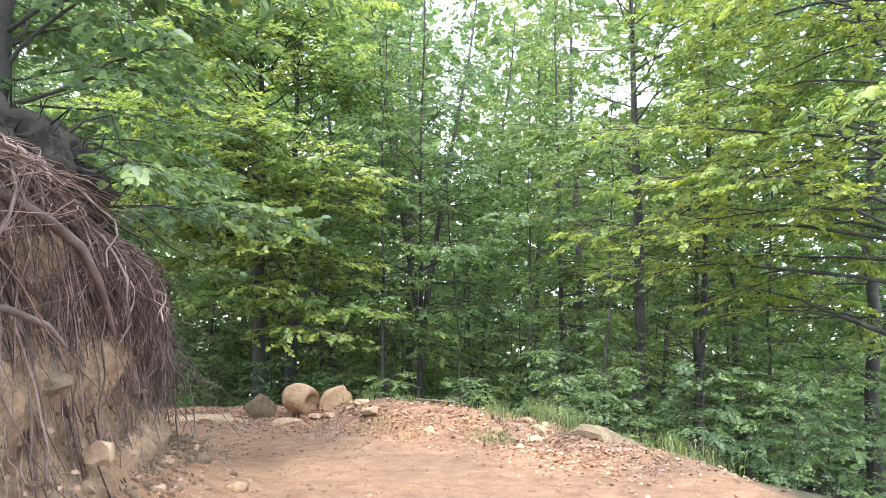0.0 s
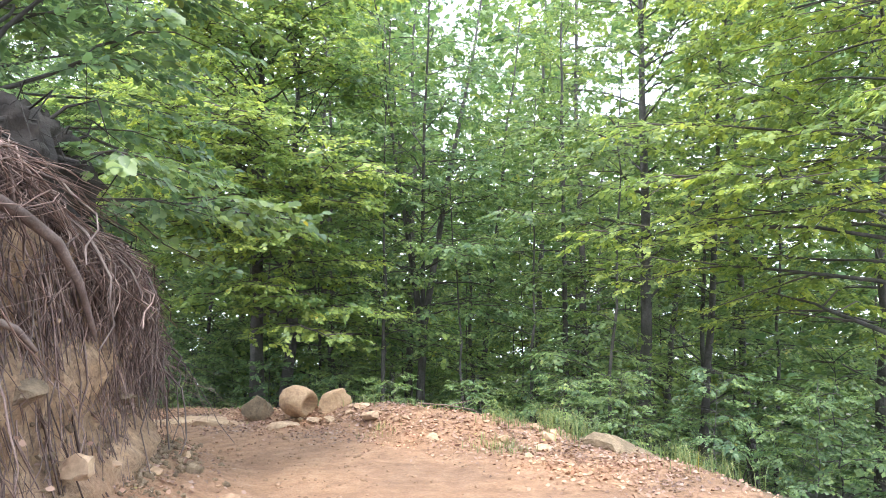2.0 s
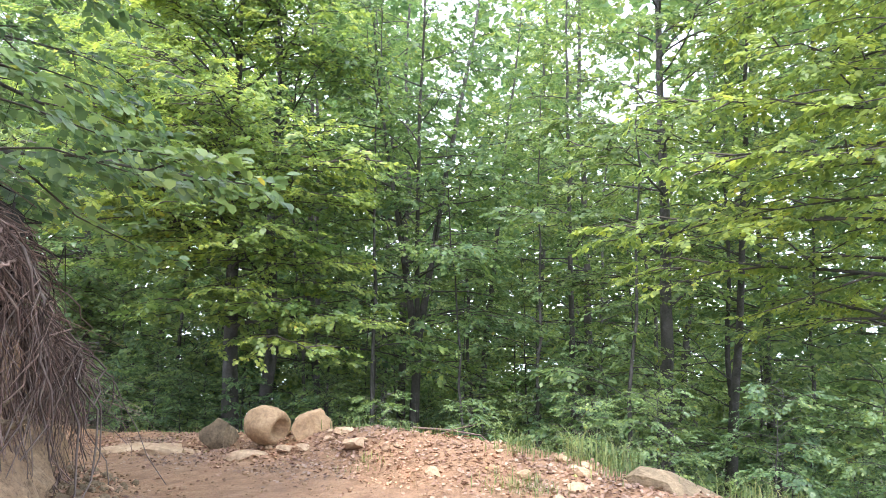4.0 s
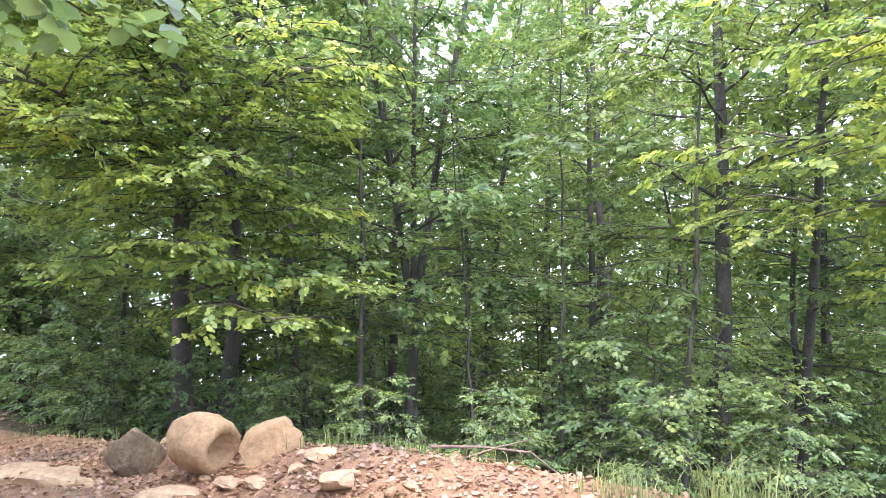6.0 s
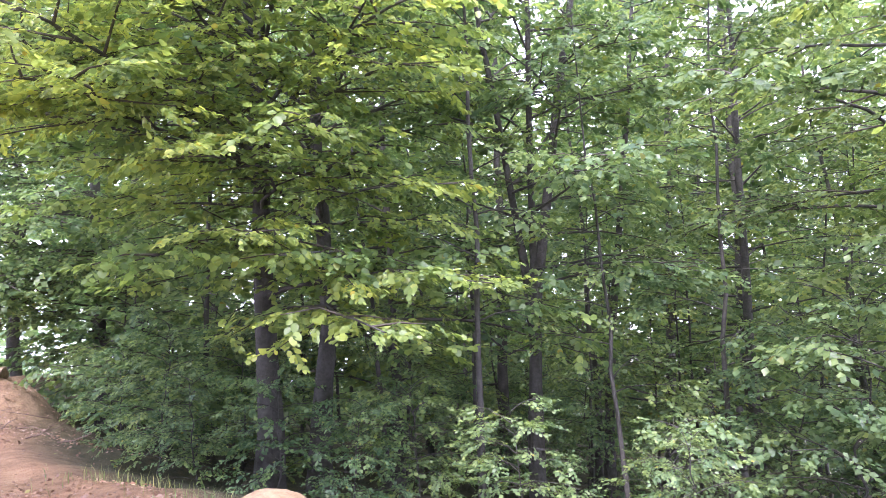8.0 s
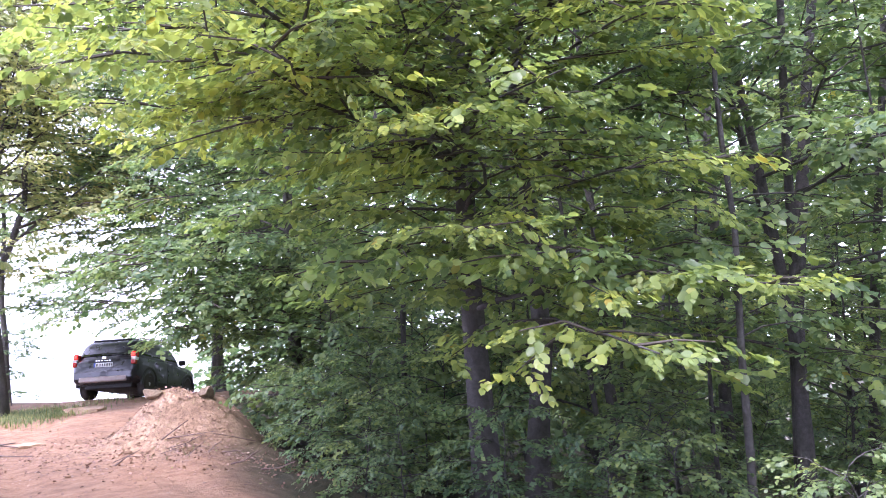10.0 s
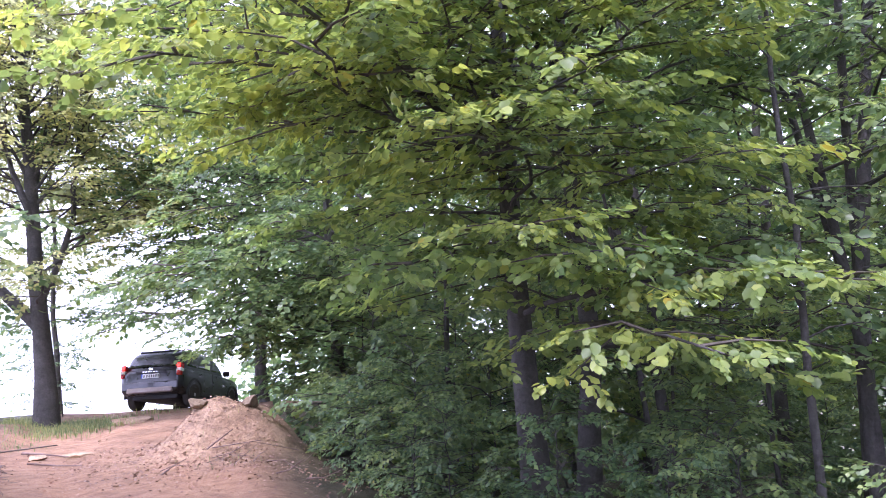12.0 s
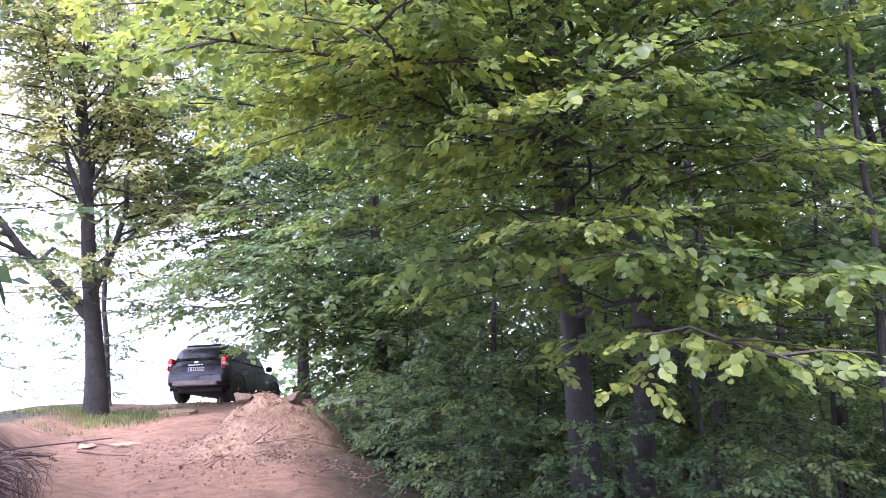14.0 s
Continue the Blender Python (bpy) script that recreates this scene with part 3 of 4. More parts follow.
placed = [(-3.95, 14.5), (-3.6, 15.5), (5.0, 8.6), (4.15, 14.65), (-0.55, 16.5), (3.35, 18.7)]
spots = [(-2.95, 18.1), (5.35, 14.8), (-3.8, 22.5), (0.9, 21.0), (7.5, 17.0), (6.4, 20.8), (8.5, 11.0), (-6.5, 22.0), (8.8, 14.0)]
rng = random.Random(5)
tries = 0
while len(spots) < 44 and tries < 4000:
    tries += 1
    x, y = rng.uniform(-14, 24), rng.uniform(14, 42)
    bearing = math.degrees(math.atan2(-(x + 2), y - 7.6))
    if bearing > 30 or (y < 16 and x < 5) or -along(np.array([x]), np.array([y]), OUTER)[0][0] < 3.0:
        continue
    if min((math.hypot(x - a, y - b) for a, b in spots + placed), default=9) < 2.6:
        continue
    spots.append((x, y))
# after the first, unseen trees beside and behind the track, added to block light
spots += [(-17.9, 15.2), (-7.5, -4.0), (-6.0, 0.5), (-7.4, 4.4), (-11.0, 5.5), (6.5, 1.0), (6.0, -6.0), (9.5, 5.5), (-5.5, -9.0)]
used = set()
for n, (x, y) in enumerate(spots):
    k = n % 2 + (0 if math.hypot(x + 1, y - 5) < 17.5 and y > 5 else 2)
    size = rng.uniform(0.85, 1.2)
    m = pose(*on_ground(x, y), 0, 0, rng.uniform(0, 360)) @ Matrix.Scale(size, 4)
    if k not in used:
        used.add(k)
        kinds[k].matrix_basis = m
    else:
        copy_thing(kinds[k], pose(0, 0, 0)).matrix_basis = m

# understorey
shrubs = [build_tree("sapling", 31 + i, 2.8, 0.022, 0.08, 20, 1.25, LOW_FANS, LEAF_SHRUB_SHADED, False, (0, 0), 1, None, "young beech sapling in the understorey", "sapling", "saplings under the trees", 0.24, 0.34, False, 0.5) for i in range(3)]
rng = random.Random(9)
done = 0
tries = 0
used = set()
while done < 42 and tries < 6000:
    tries += 1
    x, y = rng.uniform(-9, 12), rng.uniform(7, 25)
    d = -along(np.array([x]), np.array([y]), OUTER)[0][0]
    if d < 1.3 or math.hypot(x + 0.3, y - 7.0) < 6.2 or (d < 3.5 and x < 1.5 and y > 10) or rng.random() < (d - 6) / 14 or (math.hypot(x + 8, y - 15) < 2.0):
        continue
    m = pose(*on_ground(x, y, 0.05), 0, 0, rng.uniform(0, 360)) @ Matrix.Scale(rng.uniform(0.5, 1.1) * min(1.0, 0.45 + d * 0.15), 4)
    k = done % 3
    if k not in used:
        used.add(k)
        shrubs[k].matrix_basis = m
    else:
        copy_thing(shrubs[k], pose(0, 0, 0)).matrix_basis = m
    done += 1


poles = [build_tree("beech_tree", 61 + i, 8.5, 0.045, 0.22, 20, 1.3, LOW_FANS, LEAF_FAR_SHADED, False, (0, 0), 1, None, "slender young beech stem with few leaves", group="thin stems under the canopy", every=0.2, spacing=0.4, bend=0.5) for i in range(2)]
rng = random.Random(13)
done = 0
while done < 30:
    x, y = rng.uniform(-6, 9), rng.uniform(13.2, 25)
    if -along(np.array([x]), np.array([y]), OUTER)[0][0] < 2.2 or min(math.hypot(x - a, y - b) for a, b in spots + placed) < 0.7:
        continue
    m = pose(*on_ground(x, y), rng.uniform(-4, 4), rng.uniform(-4, 4), rng.uniform(0, 360)) @ Matrix.Scale(rng.uniform(0.7, 1.25), 4)
    if done < 2:
        poles[done].matrix_basis = m
    else:
        copy_thing(poles[done % 2], pose(0, 0, 0)).matrix_basis = m
    done += 1

near_shrub = build_tree("sapling", 36, 2.6, 0.022, 0.08, 20, 1.2, NEAR_FANS, LEAF_SHRUB_SHADED, False, (0, 0), 1, None, "leafy young beech sapling at the foot of the trees", "sapling", "saplings by the bend", 0.16, 0.27, False, 0.5)
for n, (x, y, size) in enumerate(((-3.3, 13.2, 0.55), (-2.5, 12.9, 0.45), (-4.4, 13.6, 0.5), (-1.9, 13.6, 0.6), (-5.2, 14.2, 0.55), (-6.3, 15.3, 0.55), (-6.9, 16.2, 0.6), (-5.6, 15.1, 0.7), (-7.6, 17.4, 1.3), (-6.7, 17.0, 1.25), (-8.4, 18.0, 1.3), (-5.8, 16.8, 1.2), (-7.0, 18.6, 1.5), (-4.9, 16.2, 0.9), (3.2, 8.6, 0.5), (2.4, 9.3, 0.45), (3.9, 7.6, 0.5), (1.6, 10.3, 0.45), (0.4, 11.2, 0.45), (-0.8, 12.2, 0.5))):
    m = pose(*on_ground(x, y, 0.05), 0, 0, 111 * n) @ Matrix.Scale(size, 4)
    if n:
        copy_thing(near_shrub, pose(0, 0, 0)).matrix_basis = m
    else:
        near_shrub.matrix_basis = m


def far_wood():
    """Leaf masses of the wood farther down the slope, too far to tell tree from tree."""
    r = np.random.default_rng(77)
    leaves = Leaves()
    n, k = 18000, 11
    ang = np.radians(r.uniform(-55, 38, n))
    dist = r.uniform(27, 56, n)
    x, y = -2 - dist * np.sin(ang), 7 + dist * np.cos(ang)
    right = ease((-np.degrees(ang) - 8) / 14)
    top = (33 - 3 * right + 6 * np.sin(ang * 23) + 4 * np.sin(ang * 51 + 1)) * (1 - 0.35 * np.exp(-((np.degrees(ang) + 5) / 2.2) ** 2))
    u = r.uniform(0.02, 1.0, n) ** 1.1
    clump = bumps(x + 0.7 * u * top, y - 0.6 * u * top, 1.6, 61)
    keep = (clump > -0.35 + 0.25 * u) & (r.uniform(0, 1, n) > 0.2 * right) & (r.uniform(0, 1, n) > 0.2 * u)
    x, y, z = x[keep], y[keep], (height_at(x, y) + top * u)[keep]
    n = len(x)
    p = np.stack([x, y, z], 1)[:, None] + r.normal(0, 1, (n, k, 3)) * np.array([0.9, 0.9, 0.28])
    d = r.normal(0, 1, (n * k, 3))
    d[:, 2] *= 0.5
    nn = np.stack([r.normal(0, 0.6, n * k), r.normal(0, 0.6, n * k), np.ones(n * k)], 1)
    leaves.add(p.reshape(-1, 3), d, nn, r.uniform(0.32, 0.62, n * k) * np.repeat(1 + 0.5 * u[keep], k))
    return thing("far_wood", "distant green leaf masses down the slope", "woods", kind="stuff", data=leaves.mesh("far_wood", LEAF_FAR_SHADED, False))


far_wood()

# ---- crest at the end of the track ----
crest_tree = build_tree("ash_tree", 41, 13.5, 0.215, 0.3, 84, 2.7, ASH_FANS, LEAF_ASH, False, (-0.05, -0.02), 1, None, "tall half-bare tree with a forked dark trunk on the crest", split_limbs=True, every=0.10, spacing=0.3, rise=(0.7, 1.2), droop=0.05, level=-0.35, bend=0.5,
                        extra=((2.1, 222, 0.8, 8.0, 0.16), (2.6, 50, 1.2, 7.0, 0.10), (3.2, 130, 1.2, 6.5, 0.09), (3.9, 300, 1.15, 6.0, 0.08), (4.4, 200, 1.1, 5.0, 0.07), (3.2, 20, 0.7, 4.0, 0.05), (2.6, 340, 0.3, 2.6, 0.03)))
crest_tree.matrix_basis = pose(*on_ground(-15.38, 17.74))
crest_beech = build_tree("beech_tree", 44, 14.0, 0.16, 0.16, 100, 6.2, MID_FANS, LEAF_FAR_SHADED, False, (0, 0), 1, (222, 65, 0.8), "broad green beech beyond the crest", every=0.17, spacing=0.34)
crest_beech.matrix_basis = pose(*on_ground(-14.2, 23.4))
pale_tree = build_tree("ash_tree", 43, 13.0, 0.10, 0.2, 48, 2.6, ASH_FANS, LEAF_ASH, False, (0.0, 0.0), 1, None, "tall thin tree with sparse pale yellow-green leaves", split_limbs=True, every=0.11, spacing=0.36, rise=(0.7, 1.2), droop=0.05, level=0.15)
pale_tree.matrix_basis = pose(*on_ground(-20.5, 22.0))
for n, (x, y, size) in enumerate(((-18.5, 20.5, 0.7), (-19.5, 18.0, 0.8), (-21.0, 28.0, 1.3), (-21.5, 22.0, 1.0), (-9.6, 11.6, 0.4))):
    copy_thing(shrubs[n % 3], pose(0, 0, 0)).matrix_basis = pose(*on_ground(x, y, 0.05), 0, 0, 77 * n) @ Matrix.Scale(size, 4)


def inner_at(s):
    i = int(s)
    a, b = INNER[i], INNER[i + 1]
    d = (b - a) / np.linalg.norm(b - a)
    return a + (b - a) * (s - i), np.array([-d[1], d[0]]), d


# ---- stones ----


def stone_mesh(seed, size, material, planes=11, rough=0.045, detail=2, keep=0.54):
    """A broken stone: a ball cut by random planes, then roughened."""
    r = np.random.default_rng(seed)
    bm = bmesh.new()
    bmesh.ops.create_icosphere(bm, subdivisions=detail, radius=1)
    cuts = r.normal(0, 1, (planes, 3))
    cuts /= np.linalg.norm(cuts, axis=1)[:, None]
    depth = r.uniform(keep - 0.12, keep + 0.16, planes)
    off = Vector(r.uniform(-50, 50, 3))
    for v in bm.verts:
        p = np.array(v.co)
        for c, d in zip(cuts, depth):
            over = p @ c - d
            if over > 0:
                p = p - over * c
        q = Vector(p)
        q += q.normalized() * (rough * noise.noise(q * 2.6 + off) + rough * 0.8 * noise.noise(q * 6 + off) + rough * 0.4 * noise.noise(q * 15 + off))
        v.co = Vector((q.x * size[0], q.y * size[1], q.z * size[2]))
    me = bpy.data.meshes.new("stone")
    bm.to_mesh(me)
    bm.free()
    me.materials.append(material)
    me.polygons.foreach_set("use_smooth", np.ones(len(me.polygons), bool))
    me.set_sharp_from_angle(angle=radians(28))
    return me


def rock(x, y, size, seed, label, turn=0.0, sink=0.3, material=None, tilt=(0, 0), name="rock", z=None, group="stones along the track edge", detail=3):
    ob = new(name, stone_mesh(seed, size, material or STONE, planes=14, detail=detail, rough=0.07, keep=0.56))
    ground_z = on_ground(x, y)[2] if z is None else z
    ob.matrix_basis = pose(x, y, ground_z + size[2] * (1 - 2 * sink) * 0.72, tilt[0], tilt[1], turn)
    return tagged(ob, label, "rock", group)


def barrel_boulder():
    """A rounded boulder with one end broken off flat and a shallow hollow in it."""
    rings, sides = 22, 36
    v, f = [], []
    for i in range(rings):
        u = i / (rings - 1)
        if u < 0.80:
            a = -1 + 1.58 * (u / 0.80)
            ax, r = a * 0.275, math.sqrt(max(0.0, 1 - abs(a) ** 2.4)) * 0.21
        else:
            w = (u - 0.80) / 0.20
            r_edge = math.sqrt(1 - 0.58 ** 2.4) * 0.21
            ax, r = 0.1595 + 0.006 * (w < 0.35) - 0.11 * math.sin(min(1.0, max(0, w - 0.3) / 0.5) * math.pi / 2), r_edge * (1 - w) * 0.98
        for j in range(sides):
            t = j * 2 * math.pi / sides
            q = Vector((ax, r * math.cos(t), r * math.sin(t) * 0.94))
            q += Vector((0, 0, 1)) * 0.02 * noise.noise(q * 5) + q.normalized() * (0.012 * noise.noise(q * 14) + 0.005 * noise.noise(q * 40))
            v.append(q)
    for i in range(rings - 1):
        for j in range(sides):
            k = (j + 1) % sides
            f.append((i * sides + j, (i + 1) * sides + j, (i + 1) * sides + k, i * sides + k))
    me = mesh_of("boulder", v, f, STONE_PALE, True)
    ob = thing("boulder", "rounded tan boulder with a broken hollow end on the berm", "boulder", data=me)
    ob.matrix_basis = pose(-1.88, 9.12, -0.11, 4, 8, -30)
    return ob


barrel_boulder()
rock(-0.88, 8.28, (0.17, 0.12, 0.09), 3, "pale tan stone on the grassy berm", 20, 0.1)
rock(-1.42, 9.02, (0.29, 0.2, 0.2), 44, "angular tan stone beside the boulder", 40, 0.25, STONE_PALE, (8, -10))
rock(-2.5, 9.55, (0.32, 0.2, 0.24), 45, "dark brown block of stone behind the boulder", 10, 0.2, STONE_DARK, (0, 18))
rock(-1.05, 8.72, (0.14, 0.11, 0.07), 6, "small tan stone in the grass", 70, 0.25)
rock(-2.05, 8.72, (0.3, 0.17, 0.07), 7, "flat tan slab in the dirt", 10, 0.4)
rock(-3.15, 9.55, (0.42, 0.26, 0.12), 8, "flat tan ledge stone in the track", -15, 0.4)
rock(-3.7, 9.9, (0.36, 0.24, 0.1), 9, "flat tan ledge stone in the track", 25, 0.45)
rock(-1.6, 8.75, (0.13, 0.1, 0.06), 10, "small tan stone in the grass", 0, 0.3)
rock(1.66, 7.1, (0.52, 0.36, 0.24), 11, "low brown slab of rock at the edge", -20, 0.4, STONE_DARK, (0, 7), z=-0.34)
rock(-2.12, 3.5, (0.24, 0.26, 0.12), 58, "tan sandstone block sticking out of the bank", 35, 0.5, material=STONE_DARK, z=0.76, group="stones in the cut bank")
rock(-2.02, 2.75, (0.2, 0.2, 0.1), 13, "thin sandstone ledge in the bank", 5, 0.5, z=0.7, group="stones in the cut bank")
rock(-2.05, 2.8, (0.22, 0.2, 0.07), 14, "thin sandstone ledge in the bank", -8, 0.5, z=1.0, group="stones in the cut bank")
q = np.random.default_rng(17)
for n in range(16):
    p, left, ahead = inner_at(q.uniform(1.75, 4.6))
    d = q.uniform(0.02, 0.18)
    p = p + left * (d + 0.10)
    w = q.uniform(0.08, 0.2)
    rock(p[0], p[1], (w, w * 0.8, q.uniform(0.03, 0.07)), 500 + n, "brown sandstone piece bedded in the bank", math.degrees(math.atan2(ahead[1], ahead[0])) + q.uniform(-12, 12), 0.5, group="stones in the cut bank", z=on_ground(*p)[2] - 0.05, material=STONE_DARK, tilt=(q.uniform(-8, 8), q.uniform(-8, 8)))
rock(-1.9, 3.8, (0.12, 0.14, 0.09), 15, "pale stone in the foot of the bank", 50, 0.5, z=0.38, group="stones in the cut bank")
rock(-10.9, 14.9, (0.32, 0.2, 0.07), 16, "flat stone lying in the track", 30, 0.35, group="stones on the crest")
rock(-11.2, 14.4, (0.24, 0.16, 0.06), 17, "flat stone lying in the track", -20, 0.35, group="stones on the crest")
rock(-14.0, 18.7, (0.75, 0.3, 0.14), 18, "long low rock at the grassy crest", 35, 0.35, group="stones on the crest")
rock(-8.8, 15.05, (0.15, 0.13, 0.13), 19, "mossy brown stone on the earth mound", 0, 0.3, STONE_DARK, group="stones on the crest")
rock(-8.25, 15.45, (0.22, 0.18, 0.13), 20, "brown stone on the earth mound", 60, 0.4, STONE_DARK, group="stones on the crest")
rng = random.Random(21)
for n in range(40):
    if n < 26:
        s = rng.uniform(2.4, 5.6)
        i = int(s)
        q = OUTER[i] + (OUTER[i + 1] - OUTER[i]) * (s - i)
        x, y = q[0] + rng.uniform(-0.5, 0.45), q[1] + rng.uniform(-0.6, 0.3)
    else:
        x, y = rng.uniform(-2.4, -1.55), rng.uniform(3.5, 7.0)
        x -= max(0, (y - 4.5) * 0.3)
    r = rng.uniform(0.03, 0.085)
    rock(x, y, (r * rng.uniform(1, 1.6), r, r * 0.7), 100 + n, "small tan stone half sunk in the dirt", rng.uniform(0, 360), 0.25, name="stone", group="small stones by the track", detail=2)


def gravel():
    """Grit and small clods strewn over the track and its edges."""
    r = np.random.default_rng(31)
    shapes = []
    for k in range(5):
        me = stone_mesh(300 + k, (1, 0.8, 0.6), GRIT, detail=1)
        co = np.zeros(len(me.vertices) * 3, np.float32)
        me.vertices.foreach_get("co", co)
        shapes.append((co.reshape(-1, 3), np.array([p.vertices[:] for p in me.polygons])))
        bpy.data.meshes.remove(me)
    v, f, n = [], [], 0
    for i in range(2900):
        if i < 420:
            s = r.uniform(2.0, 6.6)
            k = int(s)
            q = OUTER[k] + (OUTER[k + 1] - OUTER[k]) * (s - k) + r.normal(0, 0.5, 2) - np.array([0.1, 0.25])
        elif i < 1400:
            s = r.uniform(1.8, 6.0)
            k = int(s)
            q = INNER[k] + (INNER[k + 1] - INNER[k]) * (s - k) + np.abs(r.normal(0, 0.35, 2)) * np.array([1, -0.2])
        elif i < 1700:
            q = np.array([-8.6, 14.8]) + r.normal(0, 0.7, 2)
        else:
            s = r.uniform(2.9, 5.5) if i % 2 else r.uniform(3, 8.6)
            k = int(s)
            q = CENTRE[k, :2] + (CENTRE[k + 1, :2] - CENTRE[k, :2]) * (s - k) + r.normal(0, 0.8, 2)
        size = r.gamma(2.0, 0.0058) + 0.005
        co, fa = shapes[i % 5]
        t = r.uniform(0, 6.28)
        turn = np.array([[math.cos(t), math.sin(t), 0], [-math.sin(t), math.cos(t), 0], [0, 0, 1]])
        v.append(co @ turn * size + np.array([q[0], q[1], 0]))
        v[-1][:, 2] += on_ground(q[0], q[1])[2] + size * 0.12
        f.append(fa + n)
        n += len(co)
    return thing("gravel", "loose tan grit and clods strewn over the track", "gravel", kind="stuff", data=mesh_of("gravel", np.concatenate(v), np.concatenate(f), GRIT))


gravel()


def bank_rubble():
    """Crumbled clods and stone chips caught on the cut face and heaped at its foot."""
    r = np.random.default_rng(37)
    shapes = []
    for k in range(4):
        me = stone_mesh(340 + k, (1, 0.8, 0.7), STONE_DARK, detail=1)
        co = np.zeros(len(me.vertices) * 3, np.float32)
        me.vertices.foreach_get("co", co)
        shapes.append((co.reshape(-1, 3), np.array([p.vertices[:] for p in me.polygons])))
        bpy.data.meshes.remove(me)
    v, f, n = [], [], 0
    for i in range(1500):
        q, left, ahead = inner_at(r.uniform(1.7, 5.2))
        q = q + left * (r.uniform(-0.05, 0.5) if i % 3 else -abs(r.normal(0, 0.22)))
        size = r.gamma(2.0, 0.009) + 0.008
        co, fa = shapes[i % 4]
        t = r.uniform(0, 6.28)
        turn = np.array([[math.cos(t), math.sin(t), 0], [-math.sin(t), math.cos(t), 0], [0, 0, 1]])
        v.append(co @ turn * size + np.array([q[0], q[1], on_ground(q[0], q[1])[2] + size * 0.2]))
        f.append(fa + n)
        n += len(co)
    return thing("bank_rubble", "crumbled brown clods and chips on the cut bank", "rubble", kind="stuff", data=mesh_of("bank_rubble", np.concatenate(v), np.concatenate(f), STONE_DARK))


bank_rubble()

# ---- the cut bank: roots, stump ----


def root_line(r, s, length, out, reach_in, wander):
    """A root that leaves the bank's top, comes over the edge and hangs."""
    q, left, ahead = inner_at(s)
    rim = 0.42 if s < 3.8 else 0.3
    top = q + left * (rim + reach_in)
    pts = [(*top, on_ground(*top)[2] + 0.01)]
    mid = q + left * (rim + reach_in * 0.45) + ahead * r.normal(0, 0.08)
    pts.append((*mid, on_ground(*mid)[2] + r.uniform(0.01, 0.06)))
    lip = q + left * (rim - 0.10) + ahead * r.normal(0, 0.1)
    z = on_ground(*(q + left * (rim + 0.12)))[2]
    z_lip = min(z, on_ground(*mid)[2] + 0.05)
    pts.append((*lip, z_lip - r.uniform(0.0, 0.12)))
    drift = r.normal(0, wander)
    side = r.normal(0, wander)
    n = 6
    for k in range(1, n + 1):
        u = k / n
        p = q + left * (rim - 0.16 - out * math.sin(min(1.0, u * 1.6) * 1.57) + r.normal(0, 0.03)) + ahead * (side * u + drift * u * u + r.normal(0, 0.045))
        pts.append((*p, z_lip - 0.06 - length * u))
    return np.array(pts)


def hanging_roots():
    r = np.random.default_rng(51)
    tubes = Tubes()
    clumps = r.uniform(1.6, 6.9, 30)
    for i in range(1900):
        s = float(np.clip(clumps[i % 30] + r.normal(0, 0.09), 1.61, 6.95)) if i % 3 else r.uniform(1.62, 6.95)
        line = root_line(r, s, r.gamma(2.0, 0.2) + 0.06, r.uniform(0.0, 0.26), r.uniform(0.1, 0.8), 0.22 + 0.6 * (i % 3 == 0))
        thick = r.gamma(1.6, 0.0021) + 0.0016
        tubes.add(line, thick * np.linspace(1, 0.35, len(line)), 3)
    for i in range(700):                       # dry litter and rootlets on the upper slope
        s = r.uniform(1.6, 5.8)
        q, left, ahead = inner_at(s)
        p = q + left * r.uniform(0.25, 1.3)
        t = r.uniform(0, 6.28)
        d = np.array([math.cos(t), math.sin(t)]) * r.uniform(0.12, 0.4)
        pts = []
        for u in (-1, -0.3, 0.4, 1):
            w = p + d * u + r.normal(0, 0.03, 2)
            pts.append((*w, on_ground(*w)[2] + 0.015 + 0.03 * (1 - u * u)))
        tubes.add(np.array(pts), np.array([1, 0.9, 0.7, 0.4]) * (r.gamma(2, 0.002) + 0.002), 3)
    for i in range(420):                       # rootlets that show in the bare lower face
        s = r.uniform(1.62, 5.2)
        q, left, ahead = inner_at(s)
        d0 = r.uniform(0.0, 0.2)
        p = q + left * d0
        z = on_ground(*p)[2]
        pts = [(*(p + left * -0.01), z + 0.02)]
        for k in range(3):
            pts.append((*(p - left * (0.03 + 0.03 * k) + ahead * r.normal(0, 0.06)), z - 0.10 * (k + 1) * r.uniform(0.6, 1.3)))
        tubes.add(np.array(pts), np.array([1, 0.8, 0.6, 0.3]) * (r.gamma(2, 0.0016) + 0.0016), 3)
    for i in range(1000):                      # roots that creep down the face, here and there hanging free
        q, left, ahead = inner_at(r.uniform(1.62, 4.9))
        d0, side, free = r.uniform(0.3, 0.9), r.normal(0, 0.42), r.uniform(0.01, 0.09)
        long = r.uniform(0.3, 0.72) * d0
        pts = []
        for u in np.linspace(0, 1, 7):
            p = q + left * (d0 - long * u) + ahead * (side * u + r.normal(0, 0.045))
            pts.append((*(p - left * free * math.sin(u * 2.6)), on_ground(*p)[2] + 0.012 + r.uniform(0, 0.03)))
        tubes.add(np.array(pts), np.linspace(1, 0.4, 7) * (r.gamma(1.7, 0.0021) + 0.0018), 3)
    return thing("hanging_roots", "tangle of dry brown roots hanging over the cut bank", "roots", kind="stuff", data=tubes.mesh("hanging_roots", ROOT))


